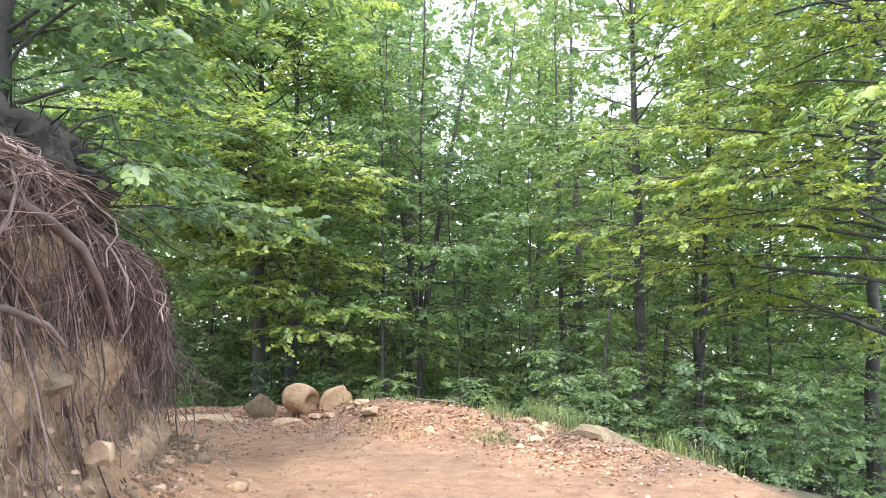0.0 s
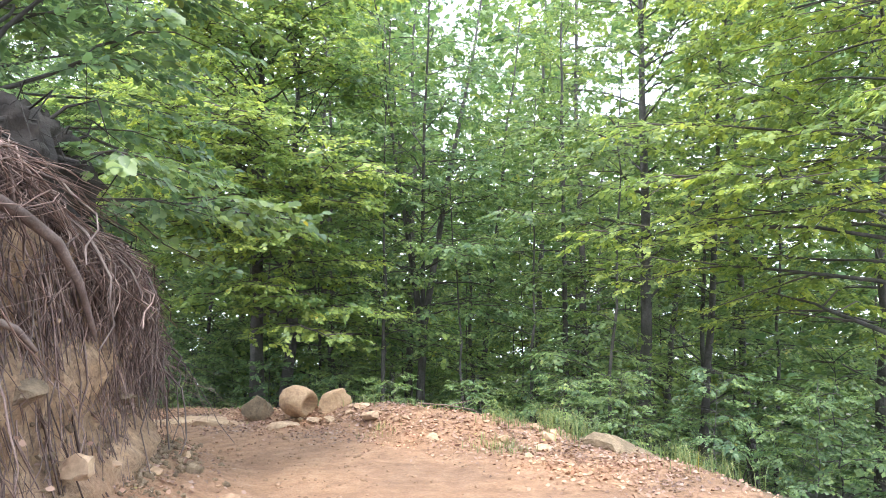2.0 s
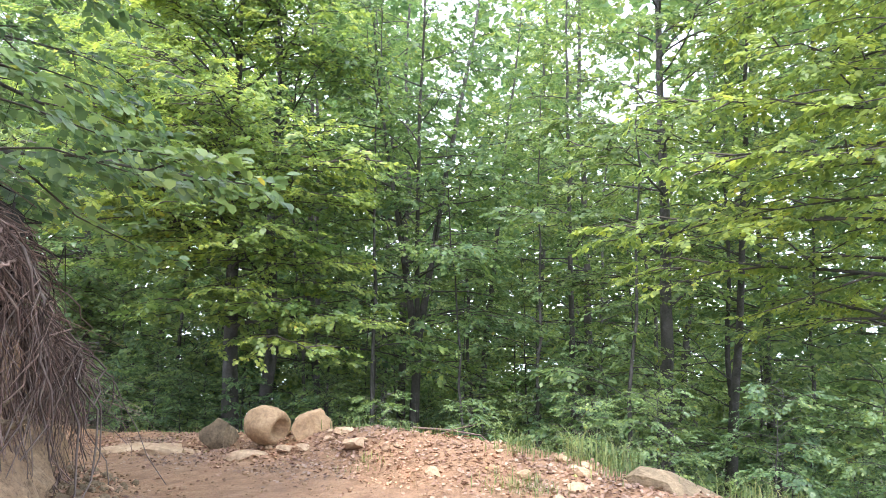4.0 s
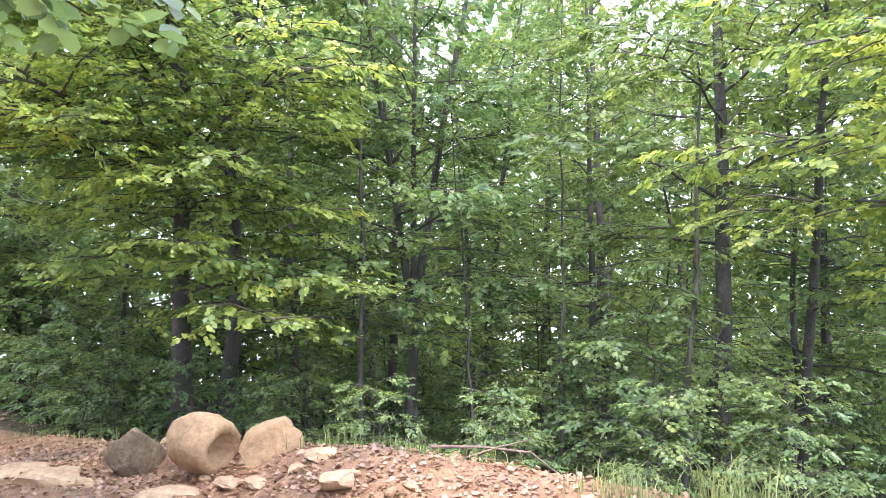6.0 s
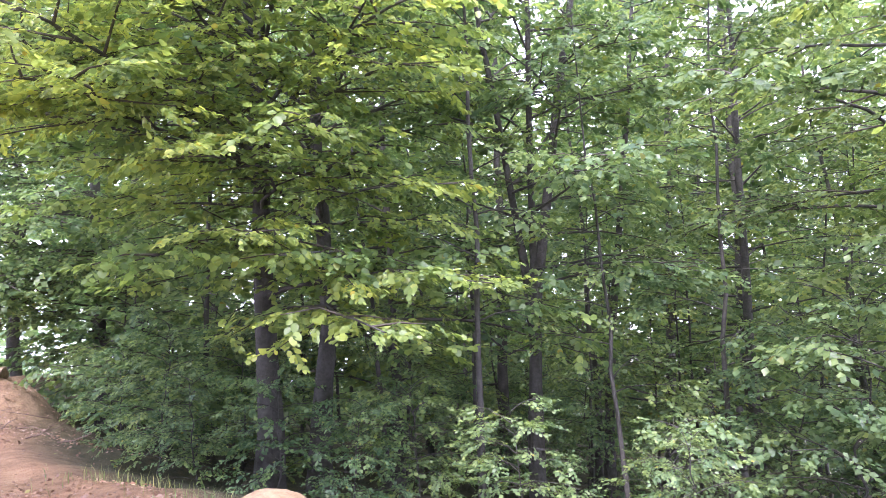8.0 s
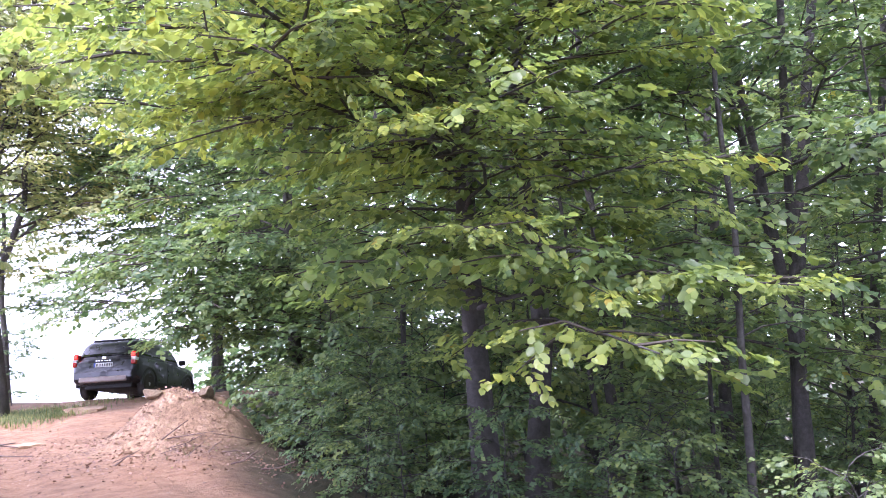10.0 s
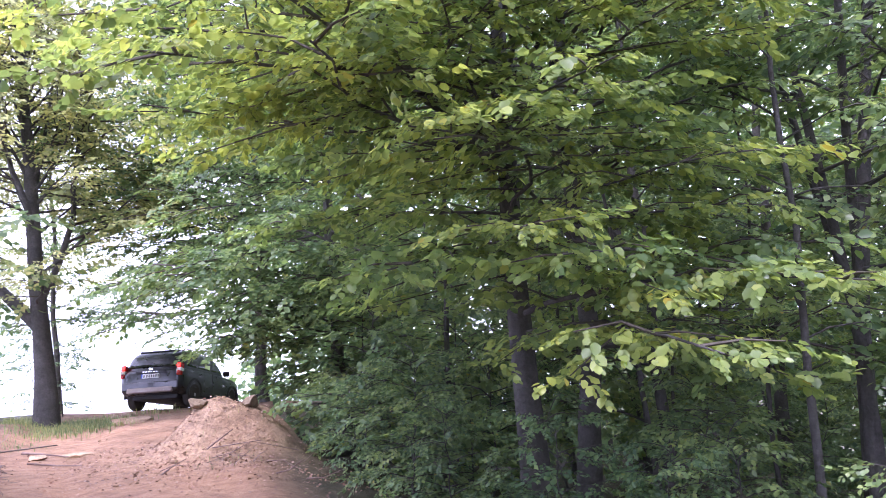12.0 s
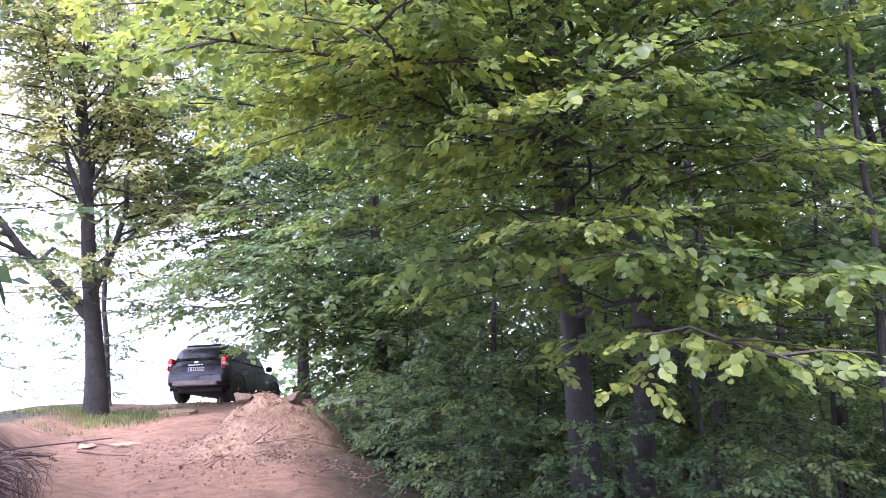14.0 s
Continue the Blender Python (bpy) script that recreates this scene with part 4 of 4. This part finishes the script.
hanging_roots()
r = np.random.default_rng(61)
for n in range(60):
    tubes = Tubes()
    line = root_line(r, r.uniform(1.7, 5.3), r.uniform(0.35, 1.1), r.uniform(0.1, 0.36), r.uniform(0.3, 1.0), 0.5)
    tubes.add(line, r.uniform(0.006, 0.013) * np.linspace(1, 0.45, len(line)), 6)
    thing("root", "thick dry root hanging from the cut bank", "root", group="thick hanging roots", data=tubes.mesh("root", ROOT_THICK))
tubes = Tubes()
tubes.add(np.array([(-2.02, 2.75, 1.78), (-1.88, 2.95, 1.67), (-1.86, 3.2, 1.60), (-1.83, 3.42, 1.50), (-1.82, 3.6, 1.32), (-1.83, 3.75, 1.12), (-1.85, 3.85, 1.02)]), [0.03, 0.03, 0.028, 0.025, 0.021, 0.016, 0.008], 8)
thing("root", "long bent root, thickest of those over the bank", "root", group="thick hanging roots", data=tubes.mesh("root", ROOT_THICK))
tubes = Tubes()
tubes.add(np.array([(-2.1, 2.75, 1.22), (-1.9, 2.95, 1.2), (-1.8, 3.1, 1.12), (-1.77, 3.2, 1.02)]), [0.018, 0.019, 0.016, 0.008], 7)
thing("root", "broken root end sticking out of the bank", "root", group="thick hanging roots", data=tubes.mesh("root", ROOT_THICK))


def stump(x, y, size, seed, lift):
    """A dark uprooted stump: a ragged root plate with broken roots."""
    base = on_ground(x, y)
    ob = thing("tree_stump", "dark rotten root plate on top of the cut bank", "stump", (base[0], base[1], base[2] + lift))
    q = np.random.default_rng(seed)
    bm = bmesh.new()
    bmesh.ops.create_icosphere(bm, subdivisions=4, radius=1)
    off = Vector(q.uniform(-50, 50, 3))
    for v in bm.verts:
        n = v.co.normalized()
        v.co = n * (0.98 + 0.45 * noise.noise(n * 1.7 + off) + 0.3 * noise.noise(n * 4.5 + off) + 0.16 * noise.noise(n * 11 + off))
        v.co = Vector((v.co.x * size[0], v.co.y * size[1], v.co.z * size[2]))
    me = bpy.data.meshes.new("root_plate")
    bm.to_mesh(me)
    bm.free()
    me.materials.append(DARK_WOOD)
    me.polygons.foreach_set("use_smooth", np.ones(len(me.polygons), bool))
    child("root_plate", me, ob)
    for _ in range(110):
        a, e = q.uniform(0, 6.28), q.uniform(-0.9, 0.8)
        d = np.array([math.cos(a) * math.cos(e) * size[0], math.sin(a) * math.cos(e) * size[1], math.sin(e) * size[2]])
        long = q.uniform(0.9, 1.5)
        line = np.array([d * 0.4, d * 0.8 + q.normal(0, 0.04, 3), d * long + q.normal(0, 0.09, 3), d * long * 1.12 + q.normal(0, 0.11, 3) - np.array([0, 0, 0.06]), d * long * 1.2 + q.normal(0, 0.14, 3) - np.array([0, 0, 0.2])])
        tubes = Tubes()
        tubes.add(line, np.array([0.026, 0.018, 0.011, 0.006, 0.002]) * q.gamma(3.0, 0.2), 5)
        child("root", tubes.mesh("root", DARK_WOOD), ob)


stump(-2.78, 4.55, (0.42, 0.5, 0.42), 71, 0.26)
stump(-2.95, 5.7, (0.34, 0.45, 0.3), 72, 0.14)
stump(-2.55, 3.9, (0.3, 0.4, 0.3), 73, 0.2)

# ---- litter, grass, sticks ----


def litter():
    """Brown fallen leaves on the berm, under the bank and on the mound."""
    r = np.random.default_rng(81)
    n = 12000
    pick = r.uniform(0, 1, n)
    s = r.uniform(1.8, 6.5, n)
    k = s.astype(int)
    q = OUTER[k] + (OUTER[k + 1] - OUTER[k]) * (s - k)[:, None] + r.normal(0, 0.42, (n, 2)) - np.array([0.12, 0.28])
    s2 = r.uniform(1.8, 6.0, n)
    k2 = s2.astype(int)
    q2 = INNER[k2] + (INNER[k2 + 1] - INNER[k2]) * (s2 - k2)[:, None] + r.normal(0, 0.3, (n, 2))
    q3 = np.array([-8.4, 14.7]) + r.normal(0, 1.0, (n, 2)) * np.array([1.1, 0.8])
    q = np.where((pick < 0.66)[:, None], q, np.where((pick < 0.8)[:, None], q2, q3))
    z = height_at(q[:, 0], q[:, 1]) + r.uniform(0.004, 0.02, n)
    a = r.uniform(0, 6.28, n)
    leaves = Leaves()
    leaves.add(np.stack([q[:, 0], q[:, 1], z], 1), np.stack([np.cos(a), np.sin(a), r.normal(0.05, 0.25, n)], 1), np.stack([r.normal(0, 0.7, n), r.normal(0, 0.7, n), np.ones(n)], 1), r.uniform(0.024, 0.052, n))
    return thing("leaf_litter", "reddish brown fallen leaves strewn on the dirt", "leaf litter", kind="stuff", data=leaves.mesh("leaf_litter", LITTER, False))


litter()


def grass(spots, seed, name_label):
    """Blades in tufts: each a bent tapering strip."""
    r = np.random.default_rng(seed)
    v, f, n = [], [], 0
    for x, y, spread, count, tall in spots:
        for _ in range(count):
            px, py = x + r.normal(0, spread), y + r.normal(0, spread)
            z = on_ground(px, py, 0.01)[2]
            a, h, w = r.uniform(0, 6.28), tall * r.uniform(0.35, 0.95), r.uniform(0.0014, 0.0034) * (2.2 if x < -10 else 1.0)
            lean = r.uniform(0.1, 1.0) * h
            d, s = np.array([math.cos(a), math.sin(a), 0]), np.array([-math.sin(a), math.cos(a), 0]) * w
            p0 = np.array([px, py, z])
            p1 = p0 + d * lean * 0.25 + np.array([0, 0, h * 0.6])
            p2 = p0 + d * lean + np.array([0, 0, h * r.uniform(0.75, 1.0)])
            v += [p0 - s, p0 + s, p1 - s * 0.8, p1 + s * 0.8, p2]
            f += [(n, n + 1, n + 3, n + 2), (n + 2, n + 3, n + 4)]
            n += 5
    return thing("grass", name_label, "grass", kind="stuff", data=mesh_of("grass", v, f, GRASS))


rng = random.Random(33)
tufts = [(0.62, 7.95, 0.11, 130, 0.27), (0.8, 7.85, 0.07, 60, 0.2), (1.12, 7.75, 0.13, 150, 0.4), (1.42, 7.5, 0.14, 130, 0.42), (0.48, 7.15, 0.13, 110, 0.2), (0.62, 6.95, 0.1, 70, 0.16), (-0.75, 7.95, 0.1, 70, 0.12),
         (-0.5, 8.7, 0.12, 70, 0.2), (-0.1, 8.55, 0.12, 50, 0.18), (-1.0, 9.0, 0.12, 70, 0.22), (1.35, 7.25, 0.12, 60, 0.2), (2.2, 7.0, 0.2, 140, 0.35), (2.3, 6.2, 0.2, 100, 0.3),
         (-14.3, 17.4, 0.5, 700, 0.22), (-15.0, 18.4, 0.5, 700, 0.24), (-13.6, 16.4, 0.45, 500, 0.18), (-15.8, 19.4, 0.4, 400, 0.26), (-12.9, 15.0, 0.3, 160, 0.12), (-16.2, 17.5, 0.6, 400, 0.25), (-16.2, 21.4, 0.5, 150, 0.3),
         (-9.3, 15.6, 0.2, 80, 0.2), (-8.0, 14.6, 0.3, 70, 0.14), (-3.0, 10.9, 0.3, 120, 0.2), (-4.4, 12.1, 0.3, 120, 0.2)]
tufts += [(rng.uniform(-18.5, -14.2), rng.uniform(16.6, 19.5), 0.35, 160, rng.uniform(0.1, 0.22)) for _ in range(10)]
tufts = [q for q in tufts if not (-15.4 < q[0] < -12.2 and q[1] > 18.5)]
grass(tufts, 91, "pale green grass tufts on the track edge")


def fallen_stick(pts, radius, label, group="fallen sticks"):
    r = np.random.default_rng(len(label))
    line = []
    for x, y, up in pts:
        line.append((x, y, on_ground(x, y)[2] + up))
    tubes = Tubes()
    tubes.add(np.array(line), radius * np.linspace(1, 0.4, len(line)), 6)
    ob = thing("stick", label, "stick", group=group, data=tubes.mesh("stick", ROOT))
    return ob


fallen_stick([(-0.35, 8.75, 0.05), (0.0, 8.95, 0.22), (0.35, 9.1, 0.3), (0.7, 9.3, 0.16)], 0.012, "bleached dead branch lying over the berm")
fallen_stick([(-0.2, 8.8, 0.02), (0.1, 8.8, 0.2), (0.3, 8.75, 0.3)], 0.008, "thin dead branch sticking up from the grass")
fallen_stick([(-10.8, 14.0, 0.02), (-10.4, 14.15, 0.03), (-10.0, 14.2, 0.02)], 0.014, "dry stick lying in the track")
fallen_stick([(-11.6, 14.5, 0.03), (-11.2, 14.55, 0.05), (-10.9, 14.7, 0.03)], 0.02, "dry stick lying in the track")
for n in range(14):
    q = np.random.default_rng(400 + n)
    x, y = -7.6 + q.normal(0, 0.7), 14.6 + q.normal(0, 0.4)
    a = q.uniform(0, 6.28)
    l = q.uniform(0.3, 0.7)
    fallen_stick([(x, y, 0.03), (x + l * 0.5 * math.cos(a), y + l * 0.5 * math.sin(a), 0.10), (x + l * math.cos(a), y + l * math.sin(a), 0.05 + q.uniform(0, 0.2))], q.uniform(0.005, 0.012), "thin dead twig on the earth mound", "dead twigs on the mound")

# ---- the car on the crest ----
PAINT = plain("dark blue-black car paint", (0.009, 0.010, 0.016), 0.3, 0.0, 0.5)
BLACK = plain("black plastic", (0.02, 0.02, 0.021), 0.6)
GLASS = plain("tinted car glass", (0.012, 0.014, 0.016), 0.08)
SILVER = plain("dusty silver trim", (0.34, 0.28, 0.25), 0.55, 0.2)
RUBBER = plain("dusty tyre rubber", (0.035, 0.03, 0.026), 0.9)
ALLOY = plain("alloy rim", (0.5, 0.5, 0.51), 0.35, 0.9)
WHITE = plain("white plate", (0.75, 0.75, 0.73), 0.45)
BLUE = plain("blue plate band", (0.02, 0.06, 0.35), 0.45)
RED = plain("red lamp glass", (0.45, 0.012, 0.008), 0.15, 0.0, 0.5)
CLEAR = plain("clear lamp glass", (0.7, 0.68, 0.66), 0.12, 0.0, 0.5)
CHROME = plain("chrome", (0.7, 0.7, 0.7), 0.15, 1.0)
GLOW, _t, _b = nodes_of("lit brake lamp")
_b.inputs["Base Color"].default_value = (0.5, 0.01, 0.005, 1)
_b.inputs["Emission Color"].default_value = (1.0, 0.03, 0.01, 1)
_b.inputs["Emission Strength"].default_value = 2.0


def loft(rings, material, name, close=True):
    n = len(rings[0])
    v = [p for ring in rings for p in ring]
    f = []
    for i in range(len(rings) - 1):
        for j in range(n if close else n - 1):
            k = (j + 1) % n
            f.append((i * n + j, i * n + k, (i + 1) * n + k, (i + 1) * n + j))
    if close:
        f.append(tuple(range(n))[::-1])
        f.append(tuple((len(rings) - 1) * n + j for j in range(n)))
    me = mesh_of(name, v, f, material, True)
    me.set_sharp_from_angle(angle=radians(40))
    return me


def block(name, size, material, bevel=0.01, at=(0, 0, 0), turn=(0, 0, 0)):
    bm = bmesh.new()
    bmesh.ops.create_cube(bm, size=1, matrix=Matrix.Diagonal((*size, 1)))
    if bevel:
        bmesh.ops.bevel(bm, geom=list(bm.edges), offset=bevel, segments=2, affect='EDGES', profile=0.5)
    bmesh.ops.transform(bm, matrix=pose(*at, *turn), verts=bm.verts)
    me = bpy.data.meshes.new(name)
    bm.to_mesh(me)
    bm.free()
    me.materials.append(material)
    return me


def lathe(name, profile, material, sides=28):
    """Round about the x axis: profile of (x, radius)."""
    rings = [[(x, r * math.cos(2 * math.pi * j / sides), r * math.sin(2 * math.pi * j / sides)) for j in range(sides)] for x, r in profile]
    return loft(rings, material, name)


def panel(name, corners, u0, u1, v0, v1, material, off=0.006, bulge=0.0, n=5):
    """A thin curved pane laid on a four-cornered face (corners: two below, two above)."""
    a, b, c, d = (Vector(p) for p in corners)
    normal = (b - a).cross(d - a).normalized()

    def at(u, v, h):
        p = (a.lerp(b, u)).lerp(d.lerp(c, u), v)
        return p + normal * (h + bulge * (4 * u * (1 - u)) * 0.5)

    v, f = [], []
    for h in (0.0, off):
        for i in range(n):
            for j in range(n):
                v.append(at(u0 + (u1 - u0) * i / (n - 1), v0 + (v1 - v0) * j / (n - 1), h))
    m = n * n
    for i in range(n - 1):
        for j in range(n - 1):
            q = i * n + j
            f.append((m + q, m + q + n, m + q + n + 1, m + q + 1))
    rim = [j for j in range(n)] + [i * n + n - 1 for i in range(1, n)] + [(n - 1) * n + j for j in range(n - 2, -1, -1)] + [i * n for i in range(n - 2, 0, -1)]
    for p, q in zip(rim, rim[1:] + rim[:1]):
        f.append((p, q, q + m, p + m))
    me = mesh_of(name, v, f, material, True)
    me.set_sharp_from_angle(angle=radians(40))
    return me


def suv():
    car = thing("car", "dark blue-black compact SUV with silver bumper trim on the crest", "car")
    # lower body: y from the rear bumper forward, z from the ground
    stations = [(0.0, 0.74, 0.44, 0.92), (0.03, 0.83, 0.40, 0.98), (0.12, 0.885, 0.37, 1.03), (0.4, 0.905, 0.35, 1.05), (1.4, 0.91, 0.30, 1.05), (2.8, 0.91, 0.30, 1.04), (3.2, 0.905, 0.32, 1.03), (3.7, 0.89, 0.34, 1.0), (4.1, 0.84, 0.36, 0.95), (4.25, 0.76, 0.40, 0.88), (4.31, 0.62, 0.46, 0.78)]
    rings = []
    for y, w, lo, hi in stations:
        half = [(0, lo), (w * 0.86, lo), (w * 0.97, lo + 0.07), (w, lo + 0.22), (w * 1.005, lo + 0.4), (w * 0.985, hi - 0.1), (w * 0.94, hi - 0.02), (w * 0.8, hi + 0.015), (0, hi + 0.035)]
        rings.append([(x, y, z) for x, z in half] + [(-x, y, z) for x, z in half[-2:0:-1]])
    body = child("body", loft(rings, PAINT, "body"), car, "glossy dark blue-black painted body")
    # glasshouse
    levels = []
    for u in np.linspace(0, 1, 7):
        z = 1.03 + 0.53 * math.sin(u * math.pi / 2) ** 0.92 if u < 1 else 1.565
        rear, front = 0.07 + 0.42 * u ** 1.25, 3.12 - 0.95 * u ** 1.1
        w = 0.86 - 0.19 * u ** 1.3
        ring = []
        for k in range(32):
            t = 2 * math.pi * k / 32
            cx, cy = math.copysign(abs(math.cos(t)) ** 0.28, math.cos(t)), math.copysign(abs(math.sin(t)) ** 0.22, math.sin(t))
            ring.append((w * cx, (rear + front) / 2 + (front - rear) / 2 * cy, z))
        levels.append(ring)
    child("cabin", loft(levels, PAINT, "cabin"), car)
    roof = [[(x * s, 1.32 + (y - 1.32) * s, 1.565 + h) for x, y, z in levels[-1]] for s, h in ((1.0, 0.0), (0.97, 0.025), (0.8, 0.05), (0.3, 0.06))]
    child("roof", loft(roof, PAINT, "roof"), car)
    for side in (-1, 1):
        rail = Tubes()
        rail.add([(side * 0.62, 0.55, 1.58), (side * 0.63, 0.7, 1.64), (side * 0.63, 1.4, 1.655), (side * 0.62, 2.0, 1.64), (side * 0.6, 2.15, 1.58)], [0.018] * 5, 6)
        child("roof_rail", rail.mesh("roof_rail", SILVER), car, "silver roof rail")
    rear = [(-0.80, 0.055, 1.02), (0.80, 0.055, 1.02), (0.66, 0.47, 1.565), (-0.66, 0.47, 1.565)]
    window = child("rear_window", panel("rear_window", rear, 0.08, 0.92, 0.12, 0.90, GLASS, 0.03, 0.04), car, "dark tinted rear window")
    wiper = child("wiper", block("wiper", (0.46, 0.02, 0.025), BLACK, 0.006, (0.12, 0.10, 1.13), (0, 3, 0)), car, "black rear wiper")
    for side in (-1, 1):
        if side > 0:
            face = [(0.87, 0.25, 1.05), (0.87, 3.0, 1.05), (0.685, 2.25, 1.54), (0.685, 0.58, 1.54)]
            spans = ((0.05, 0.26), (0.30, 0.60), (0.64, 0.93))
        else:
            face = [(-0.87, 3.0, 1.05), (-0.87, 0.25, 1.05), (-0.685, 0.58, 1.54), (-0.685, 2.25, 1.54)]
            spans = ((0.74, 0.95), (0.40, 0.70), (0.07, 0.36))
        for a, b in spans:
            child("side_window", panel("side_window", face, a, b, 0.12, 0.86, GLASS, 0.012, 0.0), car, "dark tinted side window")
        for y in (0.82, 3.49):
            arch = Tubes()
            t = np.linspace(-0.15, math.pi + 0.15, 16)
            arch.add(np.stack([np.full(16, side * 0.895), y + 0.43 * np.cos(t), 0.36 + 0.41 * np.sin(t)], 1), np.full(16, 0.05), 6)
            child("wheel_arch", arch.mesh("wheel_arch", BLACK), car, "black plastic wheel arch")
        child("sill", block("sill", (0.08, 2.0, 0.12), BLACK, 0.02, (side * 0.885, 2.15, 0.36)), car, "black side sill")
        child("door_seam", block("door_seam", (0.012, 0.012, 0.6), BLACK, 0.0, (side * 0.912, 1.95, 0.72)), car)
        for y in (1.25, 2.3):
            child("door_handle", block("door_handle", (0.03, 0.16, 0.03), PAINT, 0.008, (side * 0.915, y, 0.94)), car)
        mirror = child("mirror", block("mirror", (0.2, 0.14, 0.16), BLACK, 0.04, (side * 1.0, 2.75, 1.1)), car, "black door mirror")
        lamp = child("tail_light", block("tail_light", (0.13, 0.2, 0.36), RED, 0.03, (side * 0.80, 0.10, 1.0), (-8, 0, 0)), car, "upright tail light in red and clear glass")
        child("lamp_band", block("lamp_band", (0.135, 0.2, 0.11), CLEAR, 0.02, (side * 0.802, 0.095, 0.98), (-8, 0, 0)), lamp, "clear glass band")
        child("brake_lamp", block("brake_lamp", (0.10, 0.03, 0.10), GLOW, 0.015, (side * 0.795, -0.005, 1.10), (-8, 0, 0)), lamp, "lit red brake lamp")
        child("reflector", block("reflector", (0.16, 0.03, 0.045), RED, 0.008, (side * 0.68, 0.0, 0.56)), car, "red reflector")
        child("headlight", block("headlight", (0.3, 0.2, 0.18), CLEAR, 0.05, (side * 0.62, 4.16, 0.78)), car, "clear headlight")
    child("spoiler", block("spoiler", (1.12, 0.2, 0.05), PAINT, 0.02, (0, 0.53, 1.575), (-4, 0, 0)), car)
    child("bumper", block("bumper", (1.62, 0.16, 0.26), PAINT, 0.05, (0, 0.06, 0.58)), car)
    child("bumper_trim", block("bumper_trim", (1.3, 0.12, 0.15), SILVER, 0.035, (0, 0.02, 0.47), (-8, 0, 0)), car, "dusty silver bumper trim")
    child("underbody", block("underbody", (1.3, 3.6, 0.16), BLACK, 0.03, (0, 2.1, 0.32)), car)
    child("axle", block("axle", (1.5, 0.12, 0.1), BLACK, 0.03, (0, 0.82, 0.33)), car)
    pipe = Tubes()
    pipe.add([(-0.5, 0.3, 0.38), (-0.5, 0.05, 0.39), (-0.5, -0.05, 0.39)], [0.035, 0.04, 0.04], 12)
    child("exhaust", pipe.mesh("exhaust", CHROME), car, "round steel exhaust tip")
    child("tailgate_handle", block("tailgate_handle", (0.85, 0.05, 0.07), BLACK, 0.015, (0, 0.005, 0.965)), car, "dark strip above the plate")
    for k in range(6):
        child("letter_bar", block("letter_bar", (0.05, 0.012, 0.032), CHROME, 0.003, ((k - 2.5) * 0.075, -0.025, 0.965)), car, "silver bar on the tailgate strip")
    child("badge", block("badge", (0.12, 0.02, 0.07), CHROME, 0.008, (0, 0.015, 1.045)), car, "plain silver badge")
    plate = child("number_plate", block("number_plate", (0.52, 0.012, 0.115), WHITE, 0.003, (0, -0.015, 0.85)), car, "white plate with blue band")
    child("band", block("band", (0.045, 0.014, 0.112), BLUE, 0.0, (-0.236, -0.017, 0.85)), plate)
    for k in range(7):
        child("bar", block("bar", (0.032, 0.014, 0.07), BLACK, 0.0, (-0.17 + k * 0.064 + (0.02 if k > 0 else 0), -0.017, 0.85)), plate)
    for x in (-0.8, 0.8):
        for y in (0.82, 3.49):
            wheel = child("wheel", lathe("wheel_hub", [(-0.09, 0.05), (-0.09, 0.22), (0.07, 0.22), (0.07, 0.05)], BLACK), car)
            wheel.matrix_basis = pose(x, y, 0.345, 0, 0, 0 if x > 0 else 180)
            child("tyre", lathe("tyre", [(-0.105, 0.21), (-0.115, 0.27), (-0.10, 0.33), (-0.06, 0.347), (0.06, 0.347), (0.10, 0.33), (0.115, 0.27), (0.105, 0.21)], RUBBER), wheel, "dusty black tyre")
            bm = bmesh.new()
            for k in range(5):
                m = pose(0, 0, 0, 72 * k) @ pose(0.085, 0, 0.12)
                bmesh.ops.create_cube(bm, size=1, matrix=m @ Matrix.Diagonal((0.03, 0.055, 0.2, 1)))
            bmesh.ops.create_cone(bm, cap_ends=True, segments=16, radius1=0.05, radius2=0.05, depth=0.05, matrix=pose(0.085, 0, 0, 0, 90))
            me = bpy.data.meshes.new("rim")
            bm.to_mesh(me)
            bm.free()
            me.materials.append(ALLOY)
            child("rim", me, wheel, "five-spoke alloy rim")
    return car


car = suv()
CAR_X, CAR_Y, CAR_YAW = -16.6, 21.6, 18.0
_f = np.array([-math.sin(radians(CAR_YAW)), math.cos(radians(CAR_YAW))])
_r = np.array([_f[1], -_f[0]])
_w = [on_ground(*(np.array([CAR_X, CAR_Y]) + _f * y + _r * x)) for x, y in ((-0.8, 0.82), (0.8, 0.82), (-0.8, 3.49), (0.8, 3.49))]
_ahead = (Vector(_w[2]) + Vector(_w[3]) - Vector(_w[0]) - Vector(_w[1])).normalized()
_right = (Vector(_w[1]) + Vector(_w[3]) - Vector(_w[0]) - Vector(_w[2])).normalized()
_up = _right.cross(_ahead).normalized()
_right = _ahead.cross(_up)
_mid = sum((Vector(p) for p in _w), Vector()) / 4 - _ahead * 2.155
car.matrix_basis = Matrix(((_right.x, _ahead.x, _up.x, _mid.x), (_right.y, _ahead.y, _up.y, _mid.y), (_right.z, _ahead.z, _up.z, _mid.z), (0, 0, 0, 1)))
